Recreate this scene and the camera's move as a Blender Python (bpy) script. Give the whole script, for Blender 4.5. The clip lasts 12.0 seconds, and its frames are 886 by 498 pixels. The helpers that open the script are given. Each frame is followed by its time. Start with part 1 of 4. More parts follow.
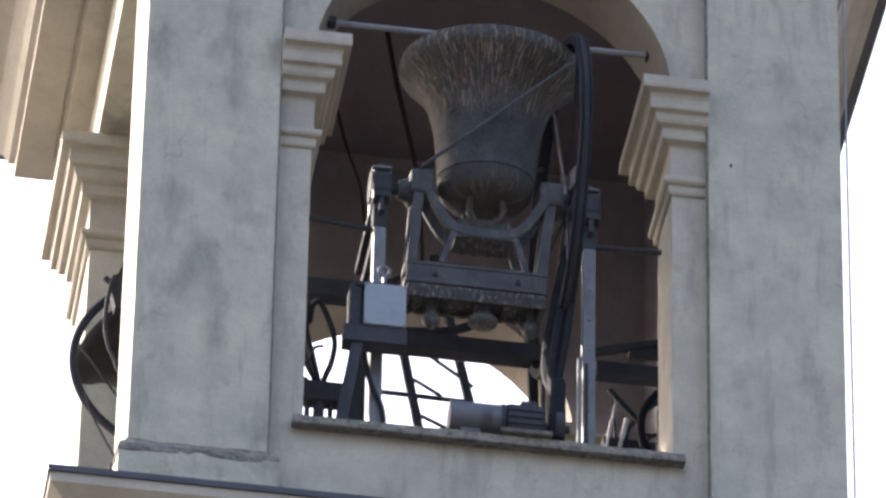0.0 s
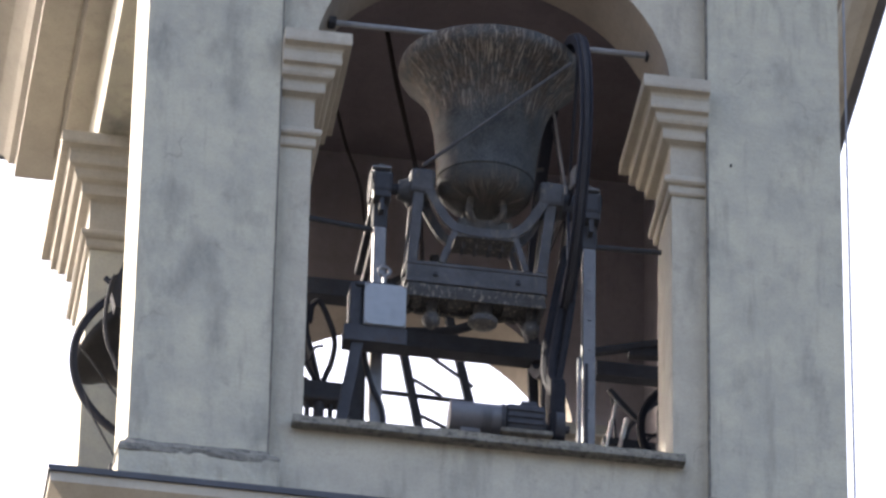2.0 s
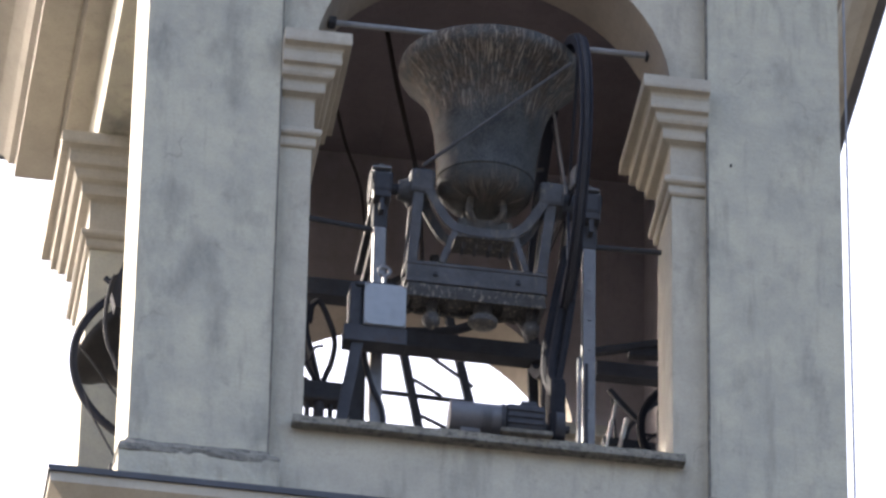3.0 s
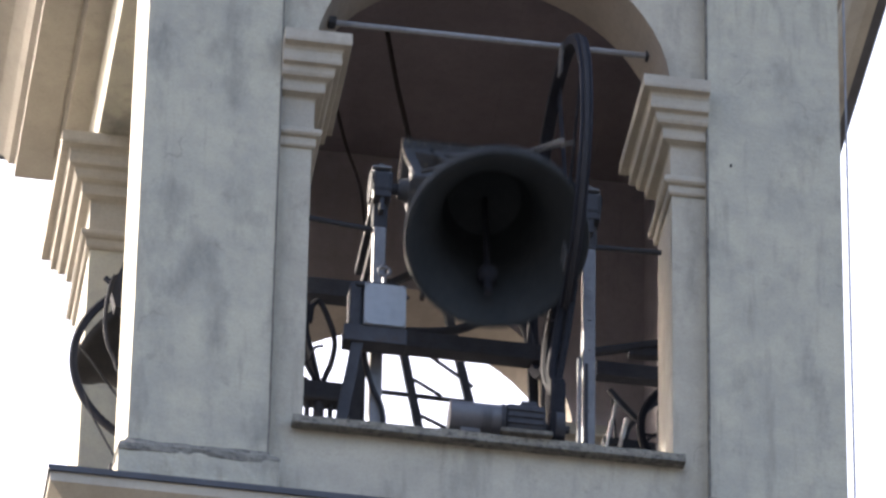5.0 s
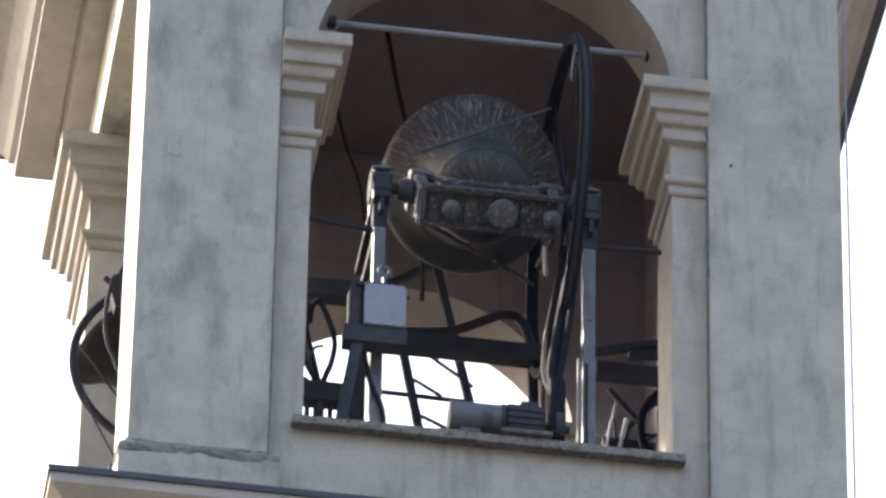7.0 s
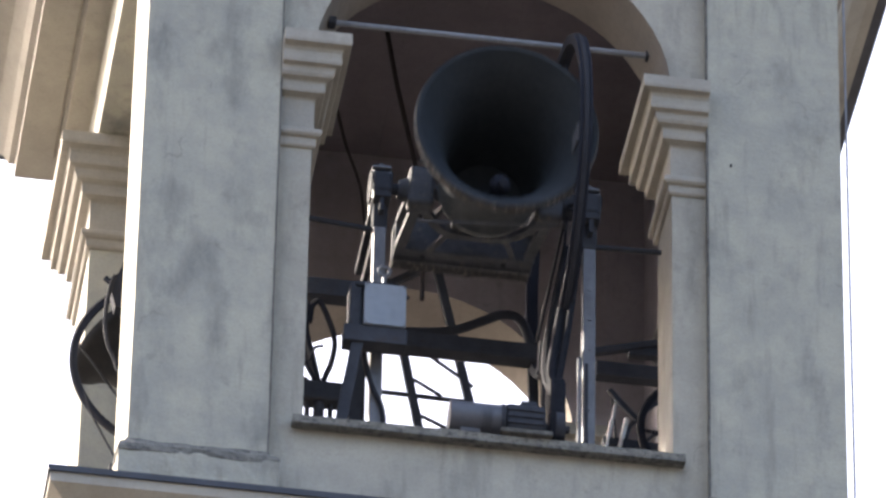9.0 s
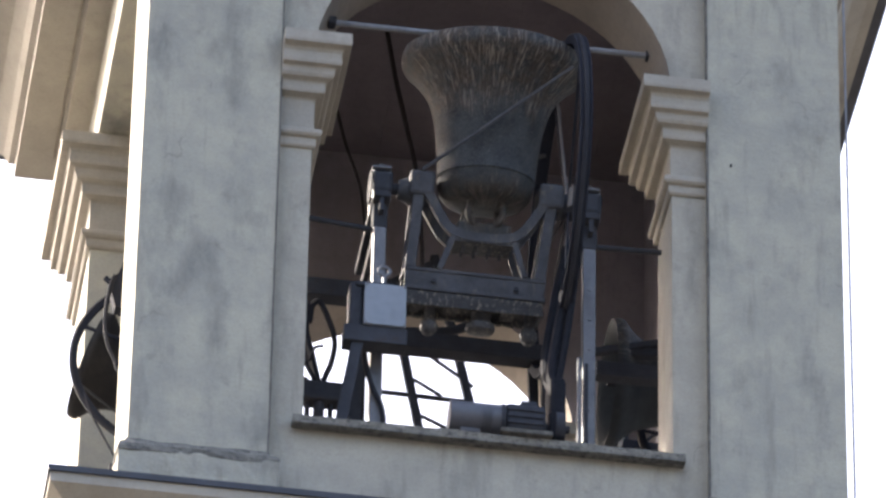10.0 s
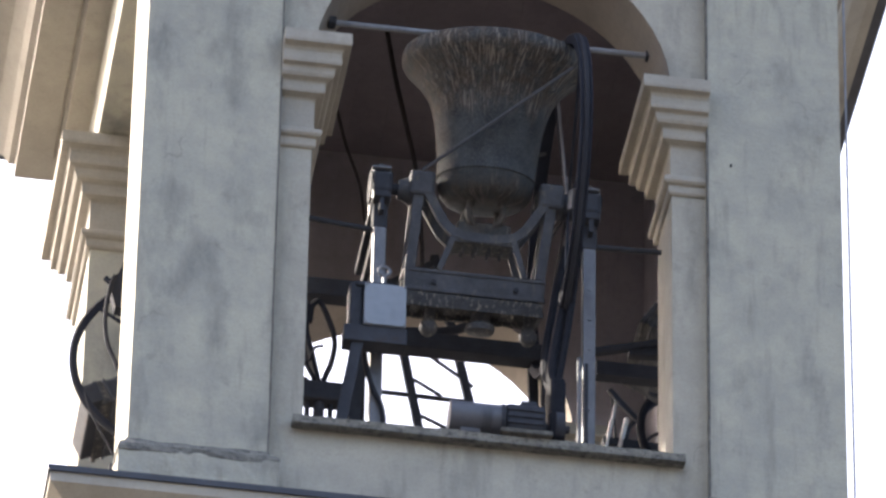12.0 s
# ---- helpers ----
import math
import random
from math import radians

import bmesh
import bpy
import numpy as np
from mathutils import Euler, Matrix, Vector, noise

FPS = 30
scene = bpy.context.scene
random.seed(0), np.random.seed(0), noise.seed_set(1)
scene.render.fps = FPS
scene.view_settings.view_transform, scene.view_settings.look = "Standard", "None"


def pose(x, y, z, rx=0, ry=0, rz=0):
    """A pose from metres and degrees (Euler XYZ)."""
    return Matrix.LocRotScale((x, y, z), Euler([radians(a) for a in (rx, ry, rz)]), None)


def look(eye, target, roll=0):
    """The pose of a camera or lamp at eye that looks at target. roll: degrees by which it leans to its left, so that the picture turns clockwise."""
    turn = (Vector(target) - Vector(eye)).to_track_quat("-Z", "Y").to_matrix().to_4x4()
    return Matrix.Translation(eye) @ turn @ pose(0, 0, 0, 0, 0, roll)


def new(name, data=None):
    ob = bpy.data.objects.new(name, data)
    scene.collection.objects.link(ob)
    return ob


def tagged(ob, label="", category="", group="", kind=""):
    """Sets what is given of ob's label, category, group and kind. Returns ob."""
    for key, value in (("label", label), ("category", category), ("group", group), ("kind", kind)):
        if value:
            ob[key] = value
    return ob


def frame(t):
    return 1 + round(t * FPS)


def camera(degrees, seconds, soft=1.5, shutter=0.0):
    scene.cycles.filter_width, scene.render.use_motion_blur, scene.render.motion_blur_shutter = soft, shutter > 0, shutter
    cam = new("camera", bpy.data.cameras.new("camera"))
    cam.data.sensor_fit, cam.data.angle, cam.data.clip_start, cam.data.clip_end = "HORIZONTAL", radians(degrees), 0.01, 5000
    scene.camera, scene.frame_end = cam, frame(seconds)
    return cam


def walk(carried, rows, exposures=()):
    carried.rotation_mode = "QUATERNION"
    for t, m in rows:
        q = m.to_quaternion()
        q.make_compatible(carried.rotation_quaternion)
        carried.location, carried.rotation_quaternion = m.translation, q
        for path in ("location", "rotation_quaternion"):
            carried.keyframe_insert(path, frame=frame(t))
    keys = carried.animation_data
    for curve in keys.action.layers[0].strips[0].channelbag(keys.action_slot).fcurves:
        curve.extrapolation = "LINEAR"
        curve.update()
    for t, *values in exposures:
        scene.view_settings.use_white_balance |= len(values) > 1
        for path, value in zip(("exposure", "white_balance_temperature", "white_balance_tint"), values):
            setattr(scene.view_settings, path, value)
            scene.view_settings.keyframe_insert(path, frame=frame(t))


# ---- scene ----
# belfry datum: z = 0 is about the middle of the front opening, the street lies 25.4 m below
cam = camera(6.621, 12.0, soft=2.7, shutter=0.5)
EYE, AIM = (-4.5043, -30.1101, -23.7960), (-3.4033, -22.3095, -17.6366)
walk(cam, [(0.0, look(EYE, AIM, 1.086)), (12.0, look(EYE, AIM, 1.086))],
     exposures=[(0.0, 2.19, 6700, 14), (12.0, 2.19, 6700, 14)])

# ---- light ----
SUN_EL, SUN_AZ = 39, 312          # degrees; azimuth clockwise from +y: the sun stands to the left, behind the tower
world = bpy.data.worlds.new("sky")
scene.world = world
world.use_nodes = True
wn = world.node_tree.nodes
sky = wn.new("ShaderNodeTexSky")
sky.sky_type, sky.sun_disc = "NISHITA", False
sky.sun_elevation, sky.sun_rotation = radians(SUN_EL), radians(SUN_AZ)
sky.air_density, sky.dust_density, sky.ozone_density = 1.0, 6.0, 1.0
world.node_tree.links.new(sky.outputs[0], wn["Background"].inputs[0])
wn["Background"].inputs[1].default_value = 0.15
sun = new("sun", bpy.data.lights.new("sun", "SUN"))
sun.data.energy, sun.data.angle, sun.data.color = 2.4, radians(0.53), (1.0, 0.94, 0.84)
a, e = radians(SUN_AZ), radians(SUN_EL)
sun.matrix_world = look((math.sin(a) * math.cos(e) * 60, math.cos(a) * math.cos(e) * 60, math.sin(e) * 60), (0, 0, 0))


# ---- materials ----
def material(name, base, second=None, rough=0.85, metal=0.0, scale=3.0, fine=40.0, bump=0.15, bump_scale=60.0,
             stains=None, stain_scale=2.0, stain_at=(0.55, 0.75), streak=1.0, stain_amount=0.6, spec=0.5, drips=0.0, cracks=0.0):
    """Two tones mixed by coarse and fine noise, stains drawn out along z by streak, fine relief."""
    m = bpy.data.materials.new(name)
    m.use_nodes = True
    nt = m.node_tree
    n, ln = nt.nodes, nt.links
    bsdf = n["Principled BSDF"]
    bsdf.inputs["Metallic"].default_value = metal
    bsdf.inputs["Specular IOR Level"].default_value = spec
    co = n.new("ShaderNodeTexCoord").outputs["Object"]

    def tex(sc, detail, zs=1.0):
        mp = n.new("ShaderNodeMapping")
        mp.inputs["Scale"].default_value = (1, 1, zs)
        ln.new(co, mp.inputs[0])
        t = n.new("ShaderNodeTexNoise")
        t.inputs["Scale"].default_value, t.inputs["Detail"].default_value = sc, detail
        t.inputs["Roughness"].default_value = 0.62
        ln.new(mp.outputs[0], t.inputs["Vector"])
        return t.outputs["Fac"]

    def ramp(src, lo, hi):
        r = n.new("ShaderNodeMapRange")
        r.inputs["From Min"].default_value, r.inputs["From Max"].default_value = lo, hi
        r.interpolation_type = "SMOOTHSTEP"
        ln.new(src, r.inputs["Value"])
        return r.outputs[0]

    def mix(fac, c1, c2):
        x = n.new("ShaderNodeMix")
        x.data_type = "RGBA"
        ln.new(fac, x.inputs["Factor"]) if not isinstance(fac, float) else None
        if isinstance(fac, float):
            x.inputs["Factor"].default_value = fac
        for i, c in ((6, c1), (7, c2)):
            if isinstance(c, tuple):
                x.inputs[i].default_value = (*c, 1)
            else:
                ln.new(c, x.inputs[i])
        return x.outputs[2]

    second = second or tuple(v * 0.75 for v in base)
    col = mix(ramp(tex(scale, 6), 0.3, 0.7), base, second)
    grain = n.new("ShaderNodeMath")
    grain.operation = "MULTIPLY"
    grain.inputs[1].default_value = 0.22
    ln.new(ramp(tex(fine, 4), 0.4, 0.75), grain.inputs[0])
    col = mix(grain.outputs[0], col, tuple(v * 0.6 for v in second))
    if stains:
        s = n.new("ShaderNodeMath")
        s.operation = "MULTIPLY"
        s.inputs[1].default_value = stain_amount
        amount = ramp(tex(stain_scale, 7, 1.0 / streak), *stain_at)
        ln.new(amount, s.inputs[0])
        col = mix(s.outputs[0], col, stains)
    if drips:             # fine dark runs
        d = n.new("ShaderNodeMath")
        d.operation = "MULTIPLY"
        d.inputs[1].default_value = drips
        ln.new(ramp(tex(11, 6, 0.13), 0.55, 0.72), d.inputs[0])
        col = mix(d.outputs[0], col, tuple(v * 0.5 for v in second))
        d2 = n.new("ShaderNodeMath")
        d2.operation = "MULTIPLY"
        d2.inputs[1].default_value = drips
        ln.new(ramp(tex(7, 8), 0.6, 0.7), d2.inputs[0])
        col = mix(d2.outputs[0], col, tuple(v * 0.62 for v in second))
    if cracks:            # a few hairline cracks where a coarse noise allows them
        wob = n.new("ShaderNodeTexNoise")
        wob.inputs["Scale"].default_value, wob.inputs["Detail"].default_value = 5, 5
        ln.new(co, wob.inputs["Vector"])
        off = n.new("ShaderNodeVectorMath")
        off.operation = "MULTIPLY_ADD"
        off.inputs[1].default_value = (0.35, 0.35, 0.35)
        ln.new(wob.outputs["Color"], off.inputs[0])
        ln.new(co, off.inputs[2])
        vor = n.new("ShaderNodeTexVoronoi")
        vor.feature = "DISTANCE_TO_EDGE"
        vor.inputs["Scale"].default_value = 1.7
        ln.new(off.outputs[0], vor.inputs["Vector"])
        line = n.new("ShaderNodeMapRange")
        for key, val in (("From Min", 0.004), ("From Max", 0.016), ("To Min", 1.0), ("To Max", 0.0)):
            line.inputs[key].default_value = val
        ln.new(vor.outputs["Distance"], line.inputs["Value"])
        gate = n.new("ShaderNodeMath")
        gate.operation = "MULTIPLY"
        ln.new(line.outputs[0], gate.inputs[0])
        ln.new(ramp(tex(2.1, 3), 0.57, 0.66), gate.inputs[1])
        g2 = n.new("ShaderNodeMath")
        g2.operation = "MULTIPLY"
        g2.inputs[1].default_value = cracks
        ln.new(gate.outputs[0], g2.inputs[0])
        col = mix(g2.outputs[0], col, tuple(v * 0.35 for v in second))
    ln.new(col, bsdf.inputs["Base Color"])
    r = n.new("ShaderNodeMapRange")
    r.inputs["To Min"].default_value, r.inputs["To Max"].default_value = max(rough - 0.12, 0.05), min(rough + 0.1, 1)
    ln.new(tex(fine * 0.5, 3), r.inputs["Value"])
    ln.new(r.outputs[0], bsdf.inputs["Roughness"])
    b = n.new("ShaderNodeBump")
    b.inputs["Strength"].default_value, b.inputs["Distance"].default_value = bump, 0.01
    ln.new(tex(bump_scale, 5), b.inputs["Height"])
    ln.new(b.outputs[0], bsdf.inputs["Normal"])
    return m


PLASTER = material("weathered_plaster", (0.40, 0.386, 0.316), (0.312, 0.306, 0.266), 0.92, scale=4.2, fine=70, bump=0.5, bump_scale=38,
                   stains=(0.135, 0.137, 0.133), stain_scale=3.4, stain_at=(0.5, 0.70), streak=2.6, stain_amount=0.62, drips=0.36, cracks=0.3)
TRIM = material("moulded_plaster", (0.365, 0.338, 0.287), (0.30, 0.278, 0.238), 0.9, scale=3, fine=60, bump=0.15, bump_scale=50,
                stains=(0.19, 0.175, 0.155), stain_scale=3, stain_at=(0.52, 0.8), streak=1.5, stain_amount=0.55, drips=0.2)
INNER = material("inner_plaster", (0.315, 0.292, 0.322), (0.246, 0.23, 0.256), 0.95, scale=1.5, fine=30, bump=0.25, bump_scale=25,
                 stains=(0.16, 0.136, 0.132), stain_scale=1.2, stain_at=(0.5, 0.75), streak=3, drips=0.3)
# darker copy of the plaster: shade of soffits and far reveals in its colour
REVEAL = material("shaded_reveal_plaster", (0.215, 0.19, 0.165), (0.17, 0.15, 0.13), 0.95, scale=2, fine=40, bump=0.25, bump_scale=25,
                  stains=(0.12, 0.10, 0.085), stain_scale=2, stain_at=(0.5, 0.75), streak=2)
# separate plaster tone for the recessed walls between the pilasters
OCHRE = material("recess_plaster", (0.40, 0.378, 0.318), (0.33, 0.312, 0.266), 0.92, scale=4.2, fine=70, bump=0.4, bump_scale=38,
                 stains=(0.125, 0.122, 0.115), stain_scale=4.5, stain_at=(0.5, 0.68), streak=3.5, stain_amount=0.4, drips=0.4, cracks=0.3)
STONE = material("sill_stone", (0.17, 0.162, 0.142), (0.095, 0.09, 0.082), 0.92, scale=16, fine=70, bump=0.6, bump_scale=30,
                 stains=(0.04, 0.04, 0.038), stain_scale=24, stain_at=(0.45, 0.68), stain_amount=0.75, drips=0.3)
SILL_STONE = material("crusted_sill_stone", (0.235, 0.222, 0.19), (0.135, 0.13, 0.115), 0.95, scale=22, fine=80, bump=0.8, bump_scale=34,
                      stains=(0.04, 0.04, 0.038), stain_scale=30, stain_at=(0.5, 0.66), stain_amount=0.85, drips=0.5)
# near-white base that carries the brightness of slivers among the steelwork
PALE = material("bright_sliver_white", (0.78, 0.78, 0.75), (0.62, 0.62, 0.6), 0.4, 0.2, scale=9, fine=50, bump=0.05)
ZINC = material("pale_zinc", (0.22, 0.235, 0.26), (0.15, 0.16, 0.185), 0.5, 0.0, scale=5, fine=40, bump=0.05)
TIMBER = material("old_boards", (0.128, 0.112, 0.127), (0.094, 0.083, 0.096), 0.9, scale=2, fine=30, bump=0.3)
TILE = material("roof_tile", (0.32, 0.16, 0.10), (0.24, 0.12, 0.08), 0.9, scale=3)
LEAD = material("dark_flashing", (0.05, 0.054, 0.066), (0.035, 0.037, 0.045), 0.55, 0.2, scale=6, fine=60)
STEEL = material("painted_steel", (0.052, 0.056, 0.067), (0.038, 0.041, 0.05), 0.75, 0.0, spec=0.08, scale=6, fine=50, bump=0.15,
                 stains=(0.05, 0.038, 0.032), stain_scale=11, stain_at=(0.58, 0.75), stain_amount=0.6)
RIM = material("black_wheel_paint", (0.027, 0.03, 0.04), (0.019, 0.021, 0.03), 0.8, 0.0, spec=0.05, scale=6, fine=50, bump=0.15,
               stains=(0.04, 0.034, 0.032), stain_scale=14, stain_at=(0.6, 0.75), stain_amount=0.5)
GALV = material("galvanised_steel", (0.165, 0.17, 0.185), (0.115, 0.12, 0.135), 0.5, 0.1, scale=9, fine=60, bump=0.08,
                stains=(0.07, 0.068, 0.07), stain_scale=8, stain_at=(0.5, 0.75), streak=3, stain_amount=0.7)
FRAME = material("yoke_steel", (0.078, 0.083, 0.097), (0.05, 0.054, 0.064), 0.7, 0.0, spec=0.2, scale=9, fine=60, bump=0.4,
                 stains=(0.15, 0.14, 0.115), stain_scale=24, stain_at=(0.54, 0.72), streak=2, stain_amount=0.6)
KNOB = material("worn_grey_iron", (0.085, 0.088, 0.098), (0.058, 0.06, 0.068), 0.75, 0.0, spec=0.2, scale=14, fine=60, bump=0.5, bump_scale=60,
                stains=(0.24, 0.225, 0.195), stain_scale=50, stain_at=(0.53, 0.68), stain_amount=0.7)


def soiled_bronze(name, lo, hi):
    """Blue-black bronze with a rusty film and pale runs of droppings on the side y > 0; lo and hi: heights of the mouth and the crown."""
    m = bpy.data.materials.new(name)
    m.use_nodes = True
    n, ln = m.node_tree.nodes, m.node_tree.links
    bsdf = n["Principled BSDF"]
    bsdf.inputs["Specular IOR Level"].default_value = 0.15
    co = n.new("ShaderNodeTexCoord").outputs["Object"]
    sep = n.new("ShaderNodeSeparateXYZ")
    ln.new(co, sep.inputs[0])

    def math_(op, p, q=None):
        x = n.new("ShaderNodeMath")
        x.operation = op
        for sock, v in zip(x.inputs, (p, q)):
            if v is None:
                continue
            if isinstance(v, (int, float)):
                sock.default_value = v
            else:
                ln.new(v, sock)
        return x.outputs[0]

    def step(src, a0, a1):
        r = n.new("ShaderNodeMapRange")
        r.interpolation_type = "SMOOTHSTEP"
        r.inputs["From Min"].default_value, r.inputs["From Max"].default_value = a0, a1
        ln.new(src, r.inputs["Value"])
        return r.outputs[0]

    def tex(vec, sc, detail=4, rough=0.6):
        t = n.new("ShaderNodeTexNoise")
        t.inputs["Scale"].default_value, t.inputs["Detail"].default_value, t.inputs["Roughness"].default_value = sc, detail, rough
        ln.new(vec, t.inputs["Vector"])
        return t.outputs["Fac"]

    def mix(fac, c1, c2):
        x = n.new("ShaderNodeMix")
        x.data_type = "RGBA"
        ln.new(fac, x.inputs["Factor"])
        for i_, c in ((6, c1), (7, c2)):
            if isinstance(c, tuple):
                x.inputs[i_].default_value = (*c, 1)
            else:
                ln.new(c, x.inputs[i_])
        return x.outputs[2]

    # (arc, height) coordinates on the bell's side, the seam on the clean side
    arc = math_("ARCTAN2", sep.outputs["X"], sep.outputs["Y"])
    uv = n.new("ShaderNodeCombineXYZ")
    ln.new(arc, uv.inputs[0])
    ln.new(math_("MULTIPLY", sep.outputs["Z"], 0.3), uv.inputs[1])
    uv2 = n.new("ShaderNodeCombineXYZ")
    ln.new(arc, uv2.inputs[0])
    ln.new(math_("MULTIPLY", sep.outputs["Z"], 1.6), uv2.inputs[1])
    height = n.new("ShaderNodeMapRange")            # 0 at the mouth, 1 at the crown
    height.inputs["From Min"].default_value, height.inputs["From Max"].default_value = lo, hi
    ln.new(sep.outputs["Z"], height.inputs["Value"])
    h = math_("ADD", height.outputs[0], math_("MULTIPLY", math_("SUBTRACT", tex(uv.outputs[0], 3.0, 5), 0.5), 0.35))
    faces_up = step(sep.outputs["Y"], -0.16, 0.10)
    flare = step(h, 0.52, 0.36)
    shoulder = step(h, 0.86, 0.97)
    soiled = math_("MULTIPLY", faces_up, math_("MAXIMUM", flare, math_("MULTIPLY", shoulder, 0.7)))
    col = mix(step(tex(co, 7, 5), 0.35, 0.65), (0.034, 0.04, 0.047), (0.024, 0.029, 0.035))
    col = mix(math_("MULTIPLY", faces_up, step(tex(co, 9, 5), 0.3, 0.7)), col, (0.055, 0.062, 0.068))
    col = mix(math_("MULTIPLY", soiled, math_("MULTIPLY", step(tex(co, 13, 6, 0.7), 0.36, 0.6), 0.9)), col, (0.062, 0.049, 0.042))
    col = mix(math_("MULTIPLY", soiled, math_("MULTIPLY", step(tex(co, 34, 5, 0.7), 0.5, 0.62), 0.6)), col, (0.036, 0.037, 0.042))
    runs = step(tex(uv.outputs[0], 34, 3, 0.7), 0.515, 0.60)
    flecks = step(tex(uv2.outputs[0], 46, 4, 0.7), 0.515, 0.61)
    thick = step(tex(uv2.outputs[0], 5, 4), 0.36, 0.62)
    pale = math_("MULTIPLY", math_("MAXIMUM", runs, math_("MULTIPLY", flecks, 0.5)), math_("ADD", math_("MULTIPLY", thick, 0.7), 0.3))
    few = math_("MULTIPLY", step(tex(uv.outputs[0], 15, 2, 0.6), 0.68, 0.76), math_("MULTIPLY", faces_up, 0.5))
    spread = math_("MAXIMUM", math_("MULTIPLY", pale, soiled), few)
    spread = math_("MAXIMUM", spread, math_("MULTIPLY", math_("MULTIPLY", flecks, faces_up), 0.3))
    col = mix(math_("MULTIPLY", spread, 0.7), col, (0.28, 0.258, 0.225))
    ln.new(col, bsdf.inputs["Base Color"])
    bsdf.inputs["Roughness"].default_value = 0.75
    b = n.new("ShaderNodeBump")
    b.inputs["Strength"].default_value, b.inputs["Distance"].default_value = 0.5, 0.01
    ln.new(math_("ADD", tex(co, 60, 5), spread), b.inputs["Height"])
    ln.new(b.outputs[0], bsdf.inputs["Normal"])
    return m


BRONZE = soiled_bronze("bell_bronze", -0.755, 0.045)
BRONZE_CLEAN = material("clean_bronze", (0.042, 0.042, 0.043), (0.03, 0.03, 0.032), 0.85, 0.0, spec=0.06, scale=4, fine=40, bump=0.15)
BRONZE_IN = material("bell_inner", (0.031, 0.037, 0.044), (0.023, 0.028, 0.034), 0.85, 0.0, spec=0.15, scale=4, fine=40, bump=0.15)
LICHEN = material("droppings_on_iron", (0.062, 0.063, 0.068), (0.042, 0.043, 0.047), 0.85, 0.0, spec=0.2, scale=9, fine=60, bump=0.6, bump_scale=40,
                  stains=(0.25, 0.225, 0.185), stain_scale=60, stain_at=(0.54, 0.65), streak=3, stain_amount=0.65)
CABLE = material("black_rubber", (0.036, 0.038, 0.045), (0.026, 0.027, 0.033), 0.85, spec=0.06, fine=30, bump=0.05)
BOX = material("grey_enamel", (0.215, 0.24, 0.275), (0.185, 0.21, 0.245), 0.45, fine=20, bump=0.03, scale=3,
               stains=(0.13, 0.14, 0.15), stain_scale=6, stain_at=(0.55, 0.8), streak=3)
MOTOR = material("motor_paint", (0.098, 0.102, 0.12), (0.075, 0.08, 0.095), 0.5, 0.1, fine=40, bump=0.08)
ROPE = material("old_rope", (0.05, 0.044, 0.044), (0.036, 0.032, 0.034), 0.95, spec=0.05, fine=60, bump=0.4)
# edge colour that holds both mossy crust and the shade under ledges
MOSS_SHADE = material("mossy_shaded_edge", (0.21, 0.205, 0.18), (0.125, 0.122, 0.112), 0.95, scale=9, fine=70, bump=0.6, bump_scale=40,
                stains=(0.05, 0.05, 0.05), stain_scale=30, stain_at=(0.47, 0.64), stain_amount=0.7, drips=0.5)
CHAIN = material("greased_chain", (0.016, 0.017, 0.022), (0.01, 0.011, 0.015), 0.8, spec=0.1, scale=20, fine=90, bump=0.5, bump_scale=90)
STREET = material("street_paving", (0.075, 0.072, 0.068), (0.05, 0.049, 0.047), 0.9, scale=0.15, fine=3, bump_scale=8)


# ---- mesh helpers ----
def part(name, bm, mat, parent=None, label="", smooth=False):
    me = bpy.data.meshes.new(name)
    bmesh.ops.recalc_face_normals(bm, faces=bm.faces)
    bm.to_mesh(me)
    bm.free()
    for m in (mat if isinstance(mat, (list, tuple)) else (mat,)):
        me.materials.append(m)
    if smooth:
        me.shade_smooth()
        me.set_sharp_from_angle(angle=radians(40))
    ob = new(name, me)
    ob.parent = parent
    if label:
        ob["label"] = label
    return ob


def empty(name, m, label, category, group=""):
    ob = new(name)
    ob.matrix_world = m
    return tagged(ob, label, category, group)


def box(bm, lo, hi, bevel=0.0, m=None):
    r = bmesh.ops.create_cube(bm, size=1)
    vs = r["verts"]
    c = [(p + q) / 2 for p, q in zip(lo, hi)]
    s = [abs(q - p) for p, q in zip(lo, hi)]
    for v in vs:
        v.co = Vector([c[i] + v.co[i] * s[i] for i in range(3)])
    if bevel:
        es = list({e for v in vs for e in v.link_edges})
        vs = list({v for f in bmesh.ops.bevel(bm, geom=es, offset=bevel, segments=2, affect="EDGES", profile=0.5)["faces"] for v in f.verts} | {v for v in vs if v.is_valid})
    if m is not None:
        bmesh.ops.transform(bm, matrix=m, verts=vs)
    return bm


def boxed(lo, hi, bevel=0.0, m=None):
    return box(bmesh.new(), lo, hi, bevel, m)


def bar(bm, p, q, w, h=None, up=(0, 0, 1), bevel=0.004):
    """A rectangular bar from p to q, w wide and h high."""
    p, q = Vector(p), Vector(q)
    h = h or w
    z = (q - p).normalized()
    x = Vector(up).cross(z)
    x = x.normalized() if x.length > 1e-4 else Vector((1, 0, 0))
    y = z.cross(x)
    m = Matrix((x, y, z)).transposed().to_4x4()
    m.translation = p
    return box(bm, (-w / 2, -h / 2, 0), (w / 2, h / 2, (q - p).length), bevel, m)


